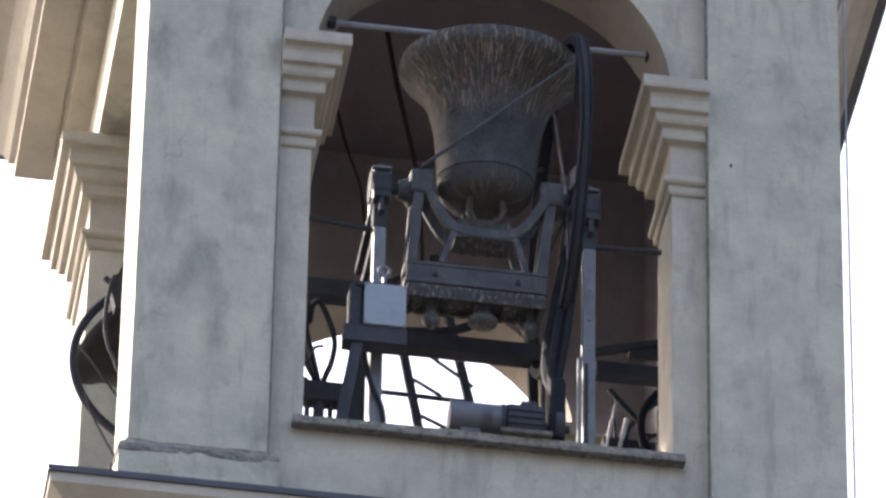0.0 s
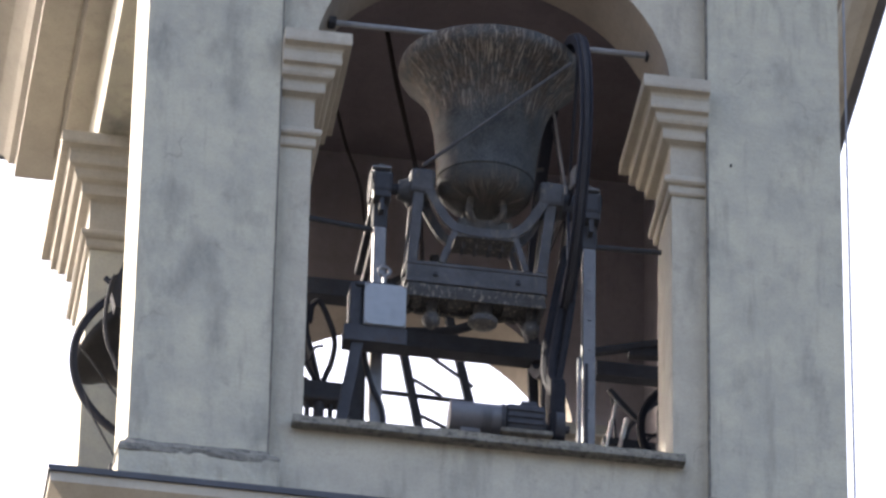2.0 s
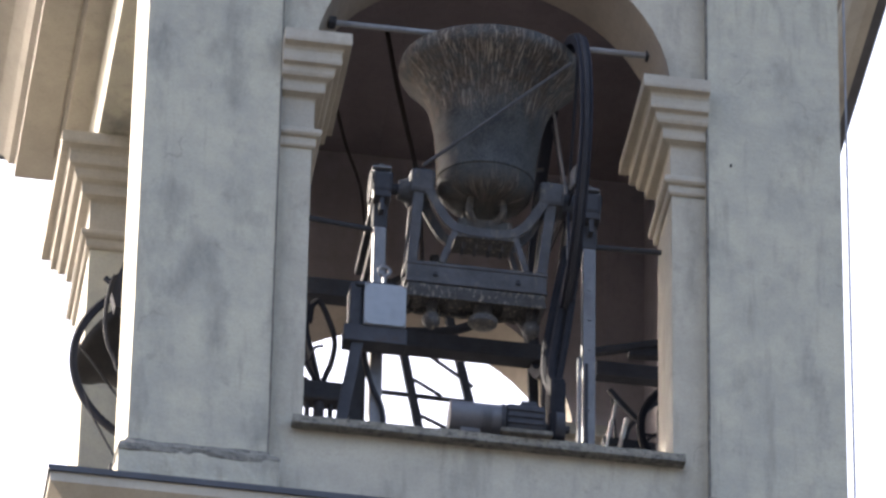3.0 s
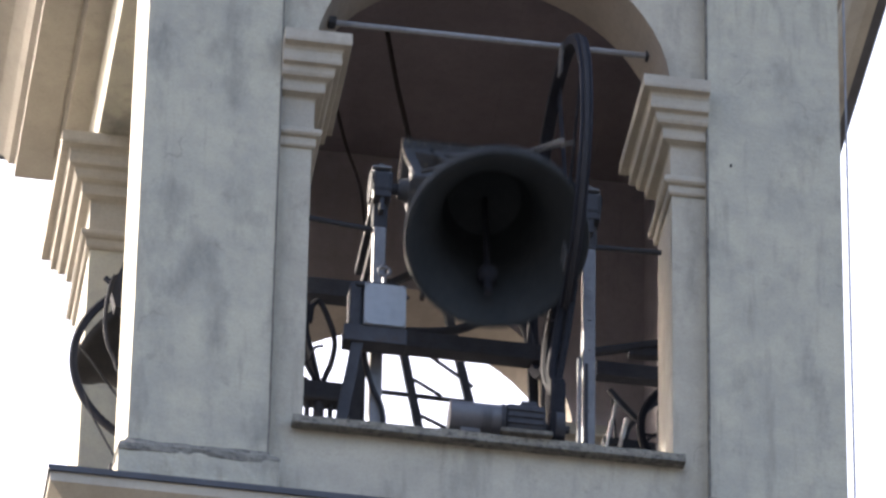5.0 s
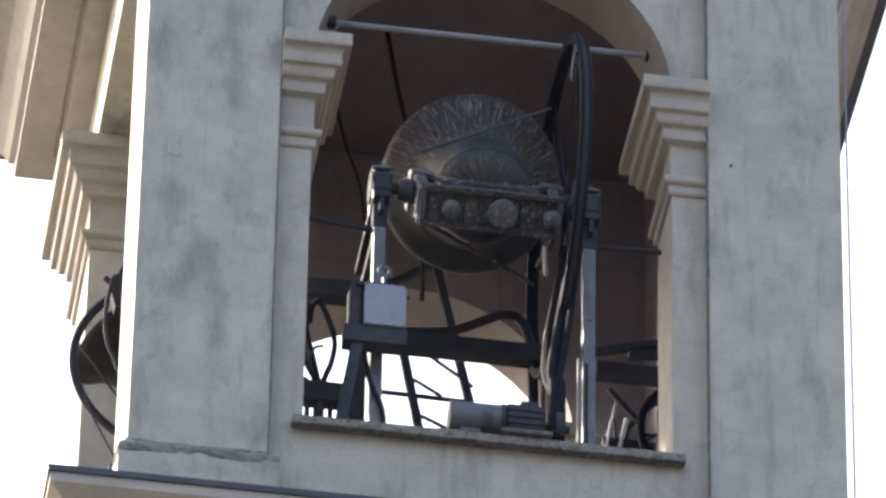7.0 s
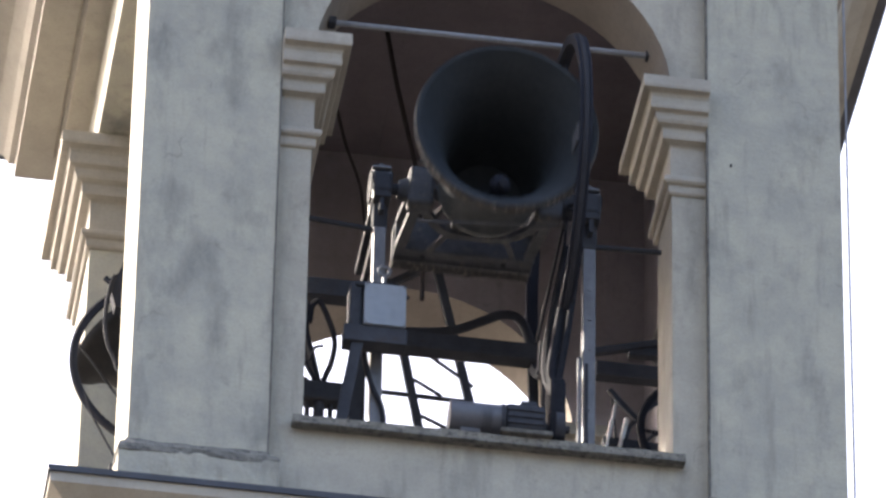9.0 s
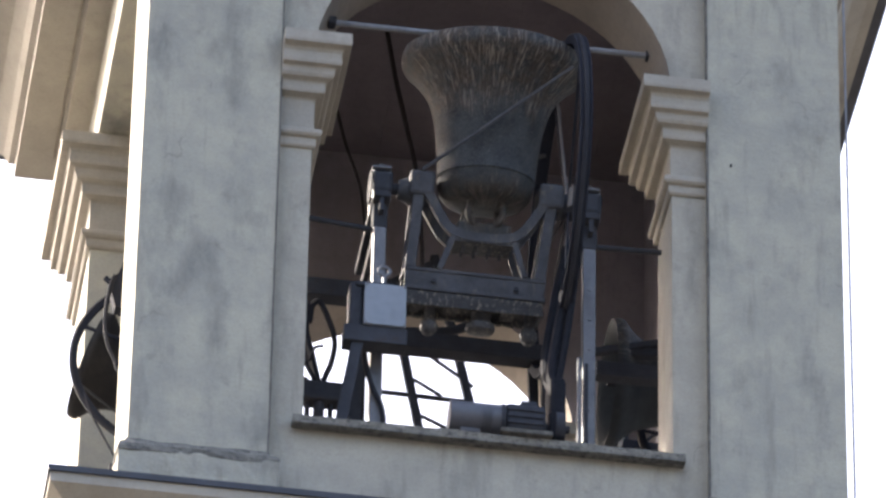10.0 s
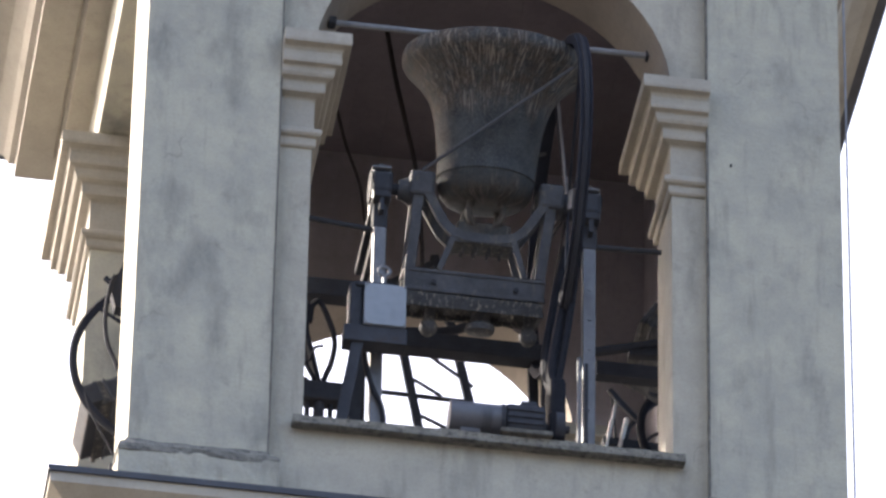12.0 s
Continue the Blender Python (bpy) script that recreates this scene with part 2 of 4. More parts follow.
def rod(bm, p, q, r, seg=12, r2=None):
    p, q = Vector(p), Vector(q)
    m = (q - p).to_track_quat("Z", "Y").to_matrix().to_4x4()
    m.translation = (p + q) / 2
    bmesh.ops.create_cone(bm, cap_ends=True, segments=seg, radius1=r, radius2=r if r2 is None else r2, depth=(q - p).length, matrix=m)
    return bm


def lathe(bm, profile, seg=48, m=None, mat_of=None):
    """Turns (radius, z) pairs about z."""
    rings = []
    for r, z in profile:
        rings.append([bm.verts.new((r * math.cos(2 * math.pi * i / seg), r * math.sin(2 * math.pi * i / seg), z)) for i in range(seg)] if r > 1e-5
                     else [bm.verts.new((0, 0, z))] * seg)
    made = []
    for k, (a_, b_) in enumerate(zip(rings, rings[1:])):
        for i in range(seg):
            j = (i + 1) % seg
            vs = list(dict.fromkeys((a_[i], a_[j], b_[j], b_[i])))
            if len(vs) > 2:
                f = bm.faces.new(vs)
                f.material_index = mat_of(k) if mat_of else 0
                made.append(f)
    if m is not None:
        bmesh.ops.transform(bm, matrix=m, verts=list({v for f in made for v in f.verts}))
    return bm


def tube(bm, pts, r, seg=8, closed=False, steps=8):
    """A round tube along a smooth line through pts."""
    P = [Vector(p) for p in pts]
    n = len(P)
    line = []
    for i in range(n if closed else n - 1):
        p0, p1, p2, p3 = (P[(i + k) % n] if closed else P[min(max(i + k, 0), n - 1)] for k in (-1, 0, 1, 2))
        for s in range(steps):
            t = s / steps
            line.append(0.5 * (2 * p1 + (p2 - p0) * t + (2 * p0 - 5 * p1 + 4 * p2 - p3) * t * t + (3 * p1 - p0 - 3 * p2 + p3) * t ** 3))
    if not closed:
        line.append(P[-1])
    rings = []
    ref = Vector((0.31, 0.77, 0.55))
    for i, c in enumerate(line):
        nx = line[(i + 1) % len(line)] if closed or i + 1 < len(line) else c
        pv = line[i - 1] if closed or i else c
        d = (nx - pv).normalized()
        x = (ref - d * ref.dot(d)).normalized()
        ref = x
        y = d.cross(x)
        rings.append([bm.verts.new(c + r * (math.cos(2 * math.pi * k / seg) * x + math.sin(2 * math.pi * k / seg) * y)) for k in range(seg)])
    for a_, b_ in zip(rings, rings[1:] + (rings[:1] if closed else [])):
        for k in range(seg):
            bm.faces.new((a_[k], a_[(k + 1) % seg], b_[(k + 1) % seg], b_[k]))
    if not closed:
        bm.faces.new(rings[0])
        bm.faces.new(rings[-1])
    return bm


def rough_up(bm, cuts, amount, freq=9.0):
    """Cuts long edges and shifts the corners a little, for worn stone."""
    for n_ in range(2):
        long = [e_ for e_ in bm.edges if e_.calc_length() > 0.12]
        bmesh.ops.subdivide_edges(bm, edges=long, cuts=cuts, use_grid_fill=True)
    for v in bm.verts:
        v.co += noise.noise_vector(v.co * freq) * amount
    return bm


def plate(polys, d0, d1):
    """Convex polygons in (x, z) that share corners, made into a slab from depth d0 to d1."""
    bm = bmesh.new()
    key = lambda p: (round(p[0], 5), round(p[1], 5))
    fr, bk, count = {}, {}, {}
    for poly in polys:
        for p in poly:
            k = key(p)
            if k not in fr:
                fr[k], bk[k] = bm.verts.new((p[0], d0, p[1])), bm.verts.new((p[0], d1, p[1]))
        ks = [key(p) for p in poly]
        bm.faces.new([fr[k] for k in ks])
        bm.faces.new([bk[k] for k in reversed(ks)])
        for a_, b_ in zip(ks, ks[1:] + ks[:1]):
            e_ = (min(a_, b_), max(a_, b_))
            count[e_] = count.get(e_, 0) + 1
    for (a_, b_), c in count.items():
        if c == 1:
            bm.faces.new((fr[a_], fr[b_], bk[b_], bk[a_]))
    return bm


def ring_sweep(profile, corners, closed=True):
    """A moulding: (overhang, z) pairs carried round a plan of corner points, with mitres. The plan runs counter-clockwise."""
    bm = bmesh.new()
    n = len(corners)
    rings = []
    for i, c in enumerate(corners):
        c = Vector(c)
        pv, nx = Vector(corners[i - 1]), Vector(corners[(i + 1) % n])
        if not closed and i == 0:
            pv = c - (nx - c)
        if not closed and i == n - 1:
            nx = c + (c - pv)
        d1_, d2_ = (c - pv).normalized(), (nx - c).normalized()
        n1, n2 = Vector((d1_.y, -d1_.x)), Vector((d2_.y, -d2_.x))
        out = (n1 + n2) / (1 + n1.dot(n2))
        rings.append([bm.verts.new((c.x + out.x * o, c.y + out.y * o, z)) for o, z in profile])
    for a_, b_ in zip(rings, rings[1:] + (rings[:1] if closed else [])):
        for k in range(len(profile) - 1):
            bm.faces.new((a_[k], b_[k], b_[k + 1], a_[k + 1]))
    if not closed:
        bm.faces.new(rings[0])
        bm.faces.new(rings[-1])
    return bm


# ---- the tower ----
HALF, MID = 1.8, 1.8                 # half the tower's width; its centre lies at y = MID
PIL, JAMB = 1.104, 0.93              # inner edge of the corner pilasters, half the opening
REC, THICK = 0.068, 0.478            # depth of the recessed panel and of the wall's inner face
SILL, SPRING = -1.145, 1.21
FLOOR_Z, CEIL_Z = -1.42, 3.05
TOWER = empty("bell_tower", pose(0, MID, 0), "square plastered bell tower with four arched openings", "bell tower")


def turned(k):
    return Matrix.Rotation(k * math.pi / 2, 4, "Z")


def put(bm, k, name, mat, label="", smooth=False, parent=None):
    """Turns a mesh made for the front (x, depth, z) to side k of the tower."""
    bmesh.ops.transform(bm, matrix=turned(k) @ Matrix.Translation((0, -MID, 0)), verts=bm.verts)
    return part(name, bm, mat, parent or TOWER, label, smooth)


SIDE_REC = 0.30                      # the left side lies deeper between its pilasters
FRIEZE = 2.69


def wall_polys(top, bottom):
    n = 28
    arc = [(JAMB * math.cos(math.pi * i / n), SPRING + JAMB * math.sin(math.pi * i / n)) for i in range(n + 1)]
    polys = [[(-PIL, bottom), (PIL, bottom), (PIL, SILL), (JAMB, SILL), (-JAMB, SILL), (-PIL, SILL)],
             [(-PIL, SILL), (-JAMB, SILL), (-JAMB, SPRING), (-PIL, SPRING)],
             [(JAMB, SILL), (PIL, SILL), (PIL, SPRING), (JAMB, SPRING)],
             [(JAMB, SPRING), (PIL, SPRING), (PIL, top), (JAMB, top)],
             [(-PIL, SPRING), (-JAMB, SPRING), (-JAMB, top), (-PIL, top)]]
    for p, q in zip(arc, arc[1:]):
        polys.append([p, (p[0], top), (q[0], top), q] if p[1] < top else [p, q])
    return polys


CAP = [(-0.02, 0.488), (0.012, 0.49), (0.02, 0.50), (0.02, 0.545), (0.036, 0.55), (0.046, 0.562), (0.046, 0.585), (0.036, 0.597), (0.008, 0.60), (0.008, 0.80), (0.014, 0.81),
       (0.052, 0.822), (0.056, 0.835), (0.056, 0.884), (0.062, 0.89), (0.086, 0.898), (0.096, 0.915), (0.098, 0.95), (0.102, 0.955), (0.126, 0.96), (0.13, 0.975), (0.126, 1.03),
       (0.132, 1.05), (0.138, 1.056), (0.17, 1.06), (0.174, 1.075), (0.172, 1.136), (-0.02, 1.146)]
CAP = [(o, z + 0.07) for o, z in CAP]


def face(k):
    rec = SIDE_REC if k == 3 else REC
    wall = plate(wall_polys(FRIEZE, -3.2), rec, THICK)
    bmesh.ops.recalc_face_normals(wall, faces=wall.faces)
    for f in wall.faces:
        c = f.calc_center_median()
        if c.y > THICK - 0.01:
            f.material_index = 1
        # down-facing soffits and the far side's reveals take the plaster with painted shade
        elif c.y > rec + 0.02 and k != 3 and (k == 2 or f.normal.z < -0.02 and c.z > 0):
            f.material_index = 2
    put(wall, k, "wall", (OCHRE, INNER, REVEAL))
    # impost capitals round both jambs
    for s in (-1, 1) if k in (0, 2) else ():
        plan = [(s * PIL, REC), (s * JAMB, REC), (s * JAMB, THICK), (s * (JAMB + 0.16), THICK)]
        if s > 0:
            plan = plan[::-1]
        dz = -0.025 * s if k == 0 else 0
        prof = [(o, z + dz) for o, z in CAP]
        put(ring_sweep(prof, plan, closed=False), k, "impost_capital", TRIM, "stepped plaster impost capital")
    sill = boxed((-0.985, 0.0, SILL - 0.045), (0.985, THICK + 0.03, SILL), 0.006)
    rough_up(sill, 5, 0.007)
    for v in sill.verts:
        v.co += noise.noise_vector(v.co * 34) * 0.003
    # dark strip below the sill: crust and the underside's shade in one colour
    drip = boxed((-0.983, -0.004, SILL - 0.054), (0.983, 0.03, SILL - 0.04), 0.003)
    rough_up(drip, 6, 0.004, 40)
    put(drip, k, "drip_edge", MOSS_SHADE, "dark mossy lower edge of the sill, painted shade included")
    put(sill, k, "window_sill", SILL_STONE, "rough stone sill stained dark")


for k in range(4):
    face(k)


def corner_pier(k):
    """An L in plan that fills a corner; the front arm's face lies at depth 0."""
    t = THICK
    plan = [(-HALF, 0), (-PIL, 0), (-PIL, t), (-HALF + t, t), (-HALF + t, HALF - PIL), (-HALF, HALF - PIL)]
    bm = bmesh.new()
    lo = [bm.verts.new((x, y, -1.78)) for x, y in plan]
    hi = [bm.verts.new((x, y, FRIEZE)) for x, y in plan]
    n = len(plan)
    for i in range(n):
        j = (i + 1) % n
        f = bm.faces.new((lo[i], lo[j], hi[j], hi[i]))
        if i in (2, 3):
            f.material_index = 1
    for ring in (lo, hi):
        bm.faces.new((ring[0], ring[1], ring[2], ring[3]))
        bm.faces.new((ring[0], ring[3], ring[4], ring[5]))
    put(bm, k, "corner_pilaster", (PLASTER, INNER))
    # its capital near the roof, the same steps as the imposts
    prof = [(o * 1.15, 2.01 + (z - 0.558) * 1.02) for o, z in CAP]
    plan = [(-HALF + 0.34, HALF - PIL), (-HALF, HALF - PIL), (-HALF, 0), (-PIL, 0), (-PIL, 0.34)]
    put(ring_sweep(prof, plan, closed=False), k, "pilaster_capital", TRIM, "stepped plaster pilaster capital")
    plan = [(-HALF + 0.1, HALF - PIL), (-HALF, HALF - PIL), (-HALF, 0), (-PIL, 0), (-PIL, 0.1)]
    base = [(-0.02, -1.455), (0.025, -1.462), (0.045, -1.48), (0.05, -1.50), (0.05, -1.80), (-0.02, -1.80)]
    put(rough_up(ring_sweep(base, plan, closed=False), 4, 0.011, 14), k, "plinth", PLASTER, "crumbling plaster plinth")
    # dark edge band: lichen together with the lip's shade, put into its colour
    edge = [(-0.01, -1.40), (0.004, -1.405), (0.012, -1.43), (0.035, -1.448), (0.05, -1.465), (0.053, -1.485), (0.052, -1.505), (-0.01, -1.515)]
    put(rough_up(ring_sweep(edge, plan, closed=False), 9, 0.010, 40), k, "plinth_edge", MOSS_SHADE, "dark weathered plinth edge with the lip's painted shade")


for k in range(4):
    corner_pier(k)
# dark strips on the arrises: worn edges, plus shade painted over the flanks
for x in (-PIL, PIL):
    arris = boxed((x - 0.005, -0.003, -1.42), (x + 0.005, 0.03, 1.92))
    rough_up(arris, 12, 0.002)
    put(arris, 0, "pilaster_arris", STONE, "dark worn arris strip with the flank's shade")

square = lambda h: [(-h, -h), (h, -h), (h, h), (-h, h)]
frieze = ring_sweep([(-THICK, FRIEZE), (0, FRIEZE), (0, 3.23), (-THICK, 3.23), (-THICK, FRIEZE)], square(HALF))
for f in frieze.faces:
    c = f.calc_center_median()
    f.material_index = 1 if max(abs(c.x), abs(c.y)) < HALF - THICK + 0.01 else 0
part("frieze", frieze, (PLASTER, INNER), TOWER)
CORNICE = [(-0.2, 3.235), (0.13, 3.235), (0.135, 3.29), (0.15, 3.31), (0.165, 3.30), (0.365, 3.30), (0.365, 3.40), (0.40, 3.42), (0.43, 3.50), (0.50, 3.60), (0.60, 3.66), (0.66, 3.68),
           (0.66, 3.78), (-0.2, 3.80), (-0.2, 3.235)]
part("cornice", ring_sweep(CORNICE, square(HALF)), TRIM, TOWER, "deep stepped plaster cornice")
part("gutter", ring_sweep([(0.655, 3.69), (0.72, 3.70), (0.735, 3.74), (0.735, 3.80), (0.655, 3.81), (0.655, 3.69)], square(HALF)), LEAD, TOWER, "dark metal gutter")
roof = bmesh.new()
vs = [roof.verts.new((x, y, 3.80)) for x, y in square(2.5)]
tip = roof.verts.new((0, 0, 5.2))
for i in range(4):
    roof.faces.new((vs[i], vs[(i + 1) % 4], tip))
roof.faces.new(vs[::-1])
part("roof", roof, TILE, TOWER)
# string course under the openings and the shaft below
STRING = [(-0.02, -1.80), (0.38, -1.915), (0.40, -1.93), (0.40, -2.0), (0.37, -2.02), (0.30, -2.07), (0.22, -2.19), (0.12, -2.25), (0.10, -2.37), (-0.02, -2.39)]
part("string_course", ring_sweep(STRING, square(HALF)), TRIM, TOWER, "moulded plaster string course")
part("flashing", ring_sweep([(0.0, -1.79), (0.385, -1.902), (0.413, -1.91), (0.413, -1.945), (0.403, -1.945), (0.395, -1.92), (0, -1.797)], square(HALF)), LEAD, TOWER)
shaft = bmesh.new()
box(shaft, (-1.70, -1.70, -25.4), (1.70, 1.70, -1.65))
part("shaft", shaft, PLASTER, TOWER)

floor = part("floor", boxed((-1.5, 0.3, FLOOR_Z - 0.2), (1.5, 3.3, FLOOR_Z), 0), STONE)
tagged(floor, "grey stone floor of the belfry", "floor", kind="structure")
ceiling = bmesh.new()
box(ceiling, (-1.45, 0.35, CEIL_Z + 0.03), (1.45, 3.25, CEIL_Z + 0.1))
for i in range(14):
    x = -1.4 + i * 0.2
    box(ceiling, (x + 0.0005, 0.36, CEIL_Z + 0.0015 * (i % 3)), (x + 0.1995, 3.24, CEIL_Z + 0.04), 0)
ceiling = part("ceiling", ceiling, TIMBER)
tagged(ceiling, "dark brown boarded belfry ceiling", "ceiling", kind="structure")
# unseen ground, kept dark so little light bounces up onto the undersides
ground = bmesh.new()
bmesh.ops.create_grid(ground, x_segments=8, y_segments=8, size=3000)
ground = part("ground", ground, STREET)
ground.location = (0, 0, -25.4)
tagged(ground, "dark street paving far below the tower, out of view", "ground", kind="structure")

# ---- bells ----
AX = (0.012, 0.40, 0.65)              # middle of the front bell's axle, in the front's (x, depth, z)
AX_SIDE = (0.0, 0.32, 0.62)
AX_LEFT = (-0.10, 0.40, 0.30)


def side_pose(k, x, d, z, swing=0):
    """The pose of a thing on side k of the tower that has swung about its axle."""
    return Matrix.Translation((0, MID, 0)) @ turned(k) @ Matrix.Translation((x, d - MID, z)) @ pose(0, 0, 0, swing)


def bell_profile(R, H):
    """Outer and inner lines of a bell hung below its crown at z = 0, mouth at -H."""
    out = [(0.0, 0.0), (0.30, 0.0), (0.43, -0.02), (0.50, -0.07), (0.525, -0.13), (0.53, -0.16), (0.545, -0.165), (0.545, -0.18), (0.535, -0.19), (0.555, -0.35),
           (0.59, -0.52), (0.645, -0.65), (0.715, -0.75), (0.73, -0.755), (0.745, -0.77), (0.83, -0.835), (0.92, -0.885), (0.975, -0.915), (1.0, -0.945), (1.005, -0.97), (0.998, -0.995)]
    inn = [(0.985, -1.02), (0.94, -1.015), (0.85, -0.95), (0.74, -0.86), (0.64, -0.74), (0.55, -0.56), (0.50, -0.35), (0.47, -0.15), (0.40, -0.07), (0.0, -0.05)]
    return [(r * R, z * H) for r, z in out], [(r * R, z * H) for r, z in inn]


def swinging_bell(name, R, H, drop, wheel_r, wheel_x, half, label, k, metal=None):
    """A bell on a steel yoke with counterweight and drive wheel; k scales the yoke. Axle along x through the origin, mouth down."""
    root = empty(name, Matrix(), label, "bell", "bells of the tower")
    o, i = bell_profile(R, H)
    bm = lathe(bmesh.new(), o + i, 64, Matrix.Translation((0, 0, -drop)), lambda j: 0 if j < len(o) else 1)
    part("bell_body", bm, (metal or BRONZE, BRONZE_IN), root, "", True)
    for j in range(4):
        an = math.pi / 4 + j * math.pi / 2
        c, s = math.cos(an), math.sin(an)
        loop = tube(bmesh.new(), [(0.11 * k * c, 0.11 * k * s, -drop - 0.005), (0.125 * k * c, 0.125 * k * s, -drop + 0.07 * k), (0.08 * k * c, 0.08 * k * s, -drop + 0.12 * k), (0.03 * k * c, 0.03 * k * s, -drop + 0.13 * k)], 0.02 * k)
        part("crown_loop", loop, BRONZE, root, "", True)
    part("head_block", boxed((-0.14 * k, -0.07 * k, -drop + 0.11 * k), (0.14 * k, 0.07 * k, -drop + 0.19 * k), 0.01), BRONZE, root)
    for x in (-0.1, -0.035, 0.035, 0.1):
        for y in (-0.04, 0.04):
            part("bolt", rod(bmesh.new(), (x * k, y * k, -drop + 0.1 * k), (x * k, y * k, 0.315 * k), 0.009 * k, 8), FRAME, root)
    # arched yoke over the bell's head
    for y in (-0.09 * k, 0.09 * k):
        arch = bmesh.new()
        side = [(0.36, -0.045), (0.32, 0.0), (0.285, 0.06), (0.245, 0.13), (0.205, 0.19), (0.16, 0.228), (0.10, 0.245), (0.04, 0.25)]
        pts = [(-x, z) for x, z in side] + [(x, z) for x, z in side[::-1]]
        rings = []
        for q, (x, z) in enumerate(pts):
            (x0, z0), (x1, z1) = pts[max(q - 1, 0)], pts[min(q + 1, len(pts) - 1)]
            out = Vector((z0 - z1, 0, x1 - x0)).normalized() * 0.024
            c = Vector((x, y / k, z))
            rings.append([arch.verts.new((c + o + Vector((0, dy, 0))) * k) for o, dy in ((out, -0.014), (out, 0.014), (-out, 0.014), (-out, -0.014))])
        for r0, r1 in zip(rings, rings[1:]):
            for q in range(4):
                arch.faces.new((r0[q], r0[(q + 1) % 4], r1[(q + 1) % 4], r1[q]))
        arch.faces.new(rings[0])
        arch.faces.new(rings[-1])
        part("yoke_arch", arch, FRAME, root, "curved steel yoke")
    part("yoke_plate", boxed((-0.15 * k, -0.10 * k, 0.262 * k), (0.15 * k, 0.10 * k, 0.282 * k), 0.004), LICHEN, root)
    for s in (-1, 1):
        for y in (-0.09 * k, 0.09 * k):
            part("upright", bar(bmesh.new(), (s * 0.345 * k, y * 0.85, -0.05), (s * 0.335 * k - 0.035 * k, y * 0.85, 0.44 * k), 0.055 * k, 0.035 * k, (0, 1, 0)), FRAME, root)
            part("strut", bar(bmesh.new(), (s * 0.15 * k, y, 0.235 * k), (s * 0.22 * k, y, 0.44 * k), 0.03 * k, 0.02 * k, (0, 1, 0), 0), FRAME, root)
        br = bmesh.new()
        box(br, (s * 0.27 * k, -0.11 * k, -0.085 * k), (s * 0.40 * k, 0.11 * k, 0.05 * k), 0.02)
        rod(br, (s * 0.38 * k, 0, 0), (s * (half - 0.02), 0, 0), 0.075 * k, 20, 0.05 * k)
        part("axle_bracket", br, FRAME, root)
        part("axle", rod(bmesh.new(), (s * (half - 0.03), 0, 0), (s * (half + 0.07), 0, 0), 0.03 * k, 16), STEEL, root)
    beam = part("counterweight_beam", boxed((-0.40 * k, -0.095 * k, 0.44 * k), (0.335 * k, 0.095 * k, 0.46 * k), 0.004), FRAME, root, "steel channel beam")
    for y in (-0.09, 0.07):
        part("web", boxed((-0.395 * k, y * k, 0.46 * k), (0.33 * k, (y + 0.02) * k, 0.545 * k), 0.003), FRAME, beam)
    part("flange", boxed((-0.40 * k, -0.105 * k, 0.545 * k), (0.335 * k, 0.105 * k, 0.565 * k), 0.004), FRAME, beam)
    for q in (-0.245, 0.18):
        for y in (-0.092, 0.092):
            part("bolt_head", rod(bmesh.new(), (q * k, y * k - 0.012 * k, 0.51 * k), (q * k, y * k + 0.012 * k, 0.51 * k), 0.014 * k, 6), STEEL, beam)
    weight = bmesh.new()
    box(weight, (-0.39 * k, -0.10 * k, 0.566 * k), (0.325 * k, 0.10 * k, 0.615 * k), 0.01)
    bmesh.ops.subdivide_edges(weight, edges=weight.edges, cuts=3, use_grid_fill=True)
    for v in weight.verts:
        v.co += Vector((0, 0, 0.006 * k)) * noise.noise(v.co * 14) + Vector((0, 0.005 * k, 0)) * noise.noise(v.co * 11 + Vector((3, 1, 7)))
    part("counterweight", weight, LICHEN, root, "crusted counterweight block")
    # a tray of edge rails on the block, with crusted droppings
    for y in (-0.092, 0.092):
        rail = boxed((-0.395 * k, (y - 0.014) * k, 0.61 * k), (0.33 * k, (y + 0.014) * k, 0.645 * k), 0.003)
        rough_up(rail, 6, 0.006 * k, 40)
        part("edge_rail", rail, LICHEN, root, "crusted edge rail")
    for x in (-0.38, 0.315):
        part("end_plate", boxed((x * k - 0.014 * k, -0.078 * k, 0.61 * k), (x * k + 0.014 * k, 0.078 * k, 0.643 * k), 0.004), FRAME, root)
    for x0, x1 in ((-0.35, -0.30), (-0.17, -0.10), (0.12, 0.19)):
        part("clamp_bar", boxed((x0 * k, -0.078 * k, 0.61 * k), (x1 * k, 0.05 * k, 0.63 * k), 0.004), LICHEN, root)
    rng = random.Random(7)
    crust = bmesh.new()
    for q in range(150):
        x, y, r_ = rng.uniform(-0.39, 0.32) * k, rng.choice((rng.uniform(-0.105, 0.105), -0.1, 0.1)) * k, rng.uniform(0.004, 0.010) * k
        z = (0.645 if abs(y) > 0.08 * k else 0.615) * k
        bmesh.ops.create_icosphere(crust, subdivisions=1, radius=r_, matrix=Matrix.Translation((x, y, z)) @ Matrix.Diagonal((1.3, 1.0, 0.8, 1)))
    tagged(part("crust", crust, LICHEN, root, "lumps of pale dropping crust"), kind="stuff")
    if metal:
        part("yoke_casting", boxed((-0.30 * k, -0.085 * k, 0.22 * k), (0.33 * k, 0.085 * k, 0.56 * k), 0.02), STEEL, root, "heavy dark yoke casting")
        part("weight_plate", boxed((-0.36 * k, -0.085 * k, 0.62 * k), (0.345 * k, 0.085 * k, 0.73 * k), 0.01), STEEL, root, "thick dark weight plate")
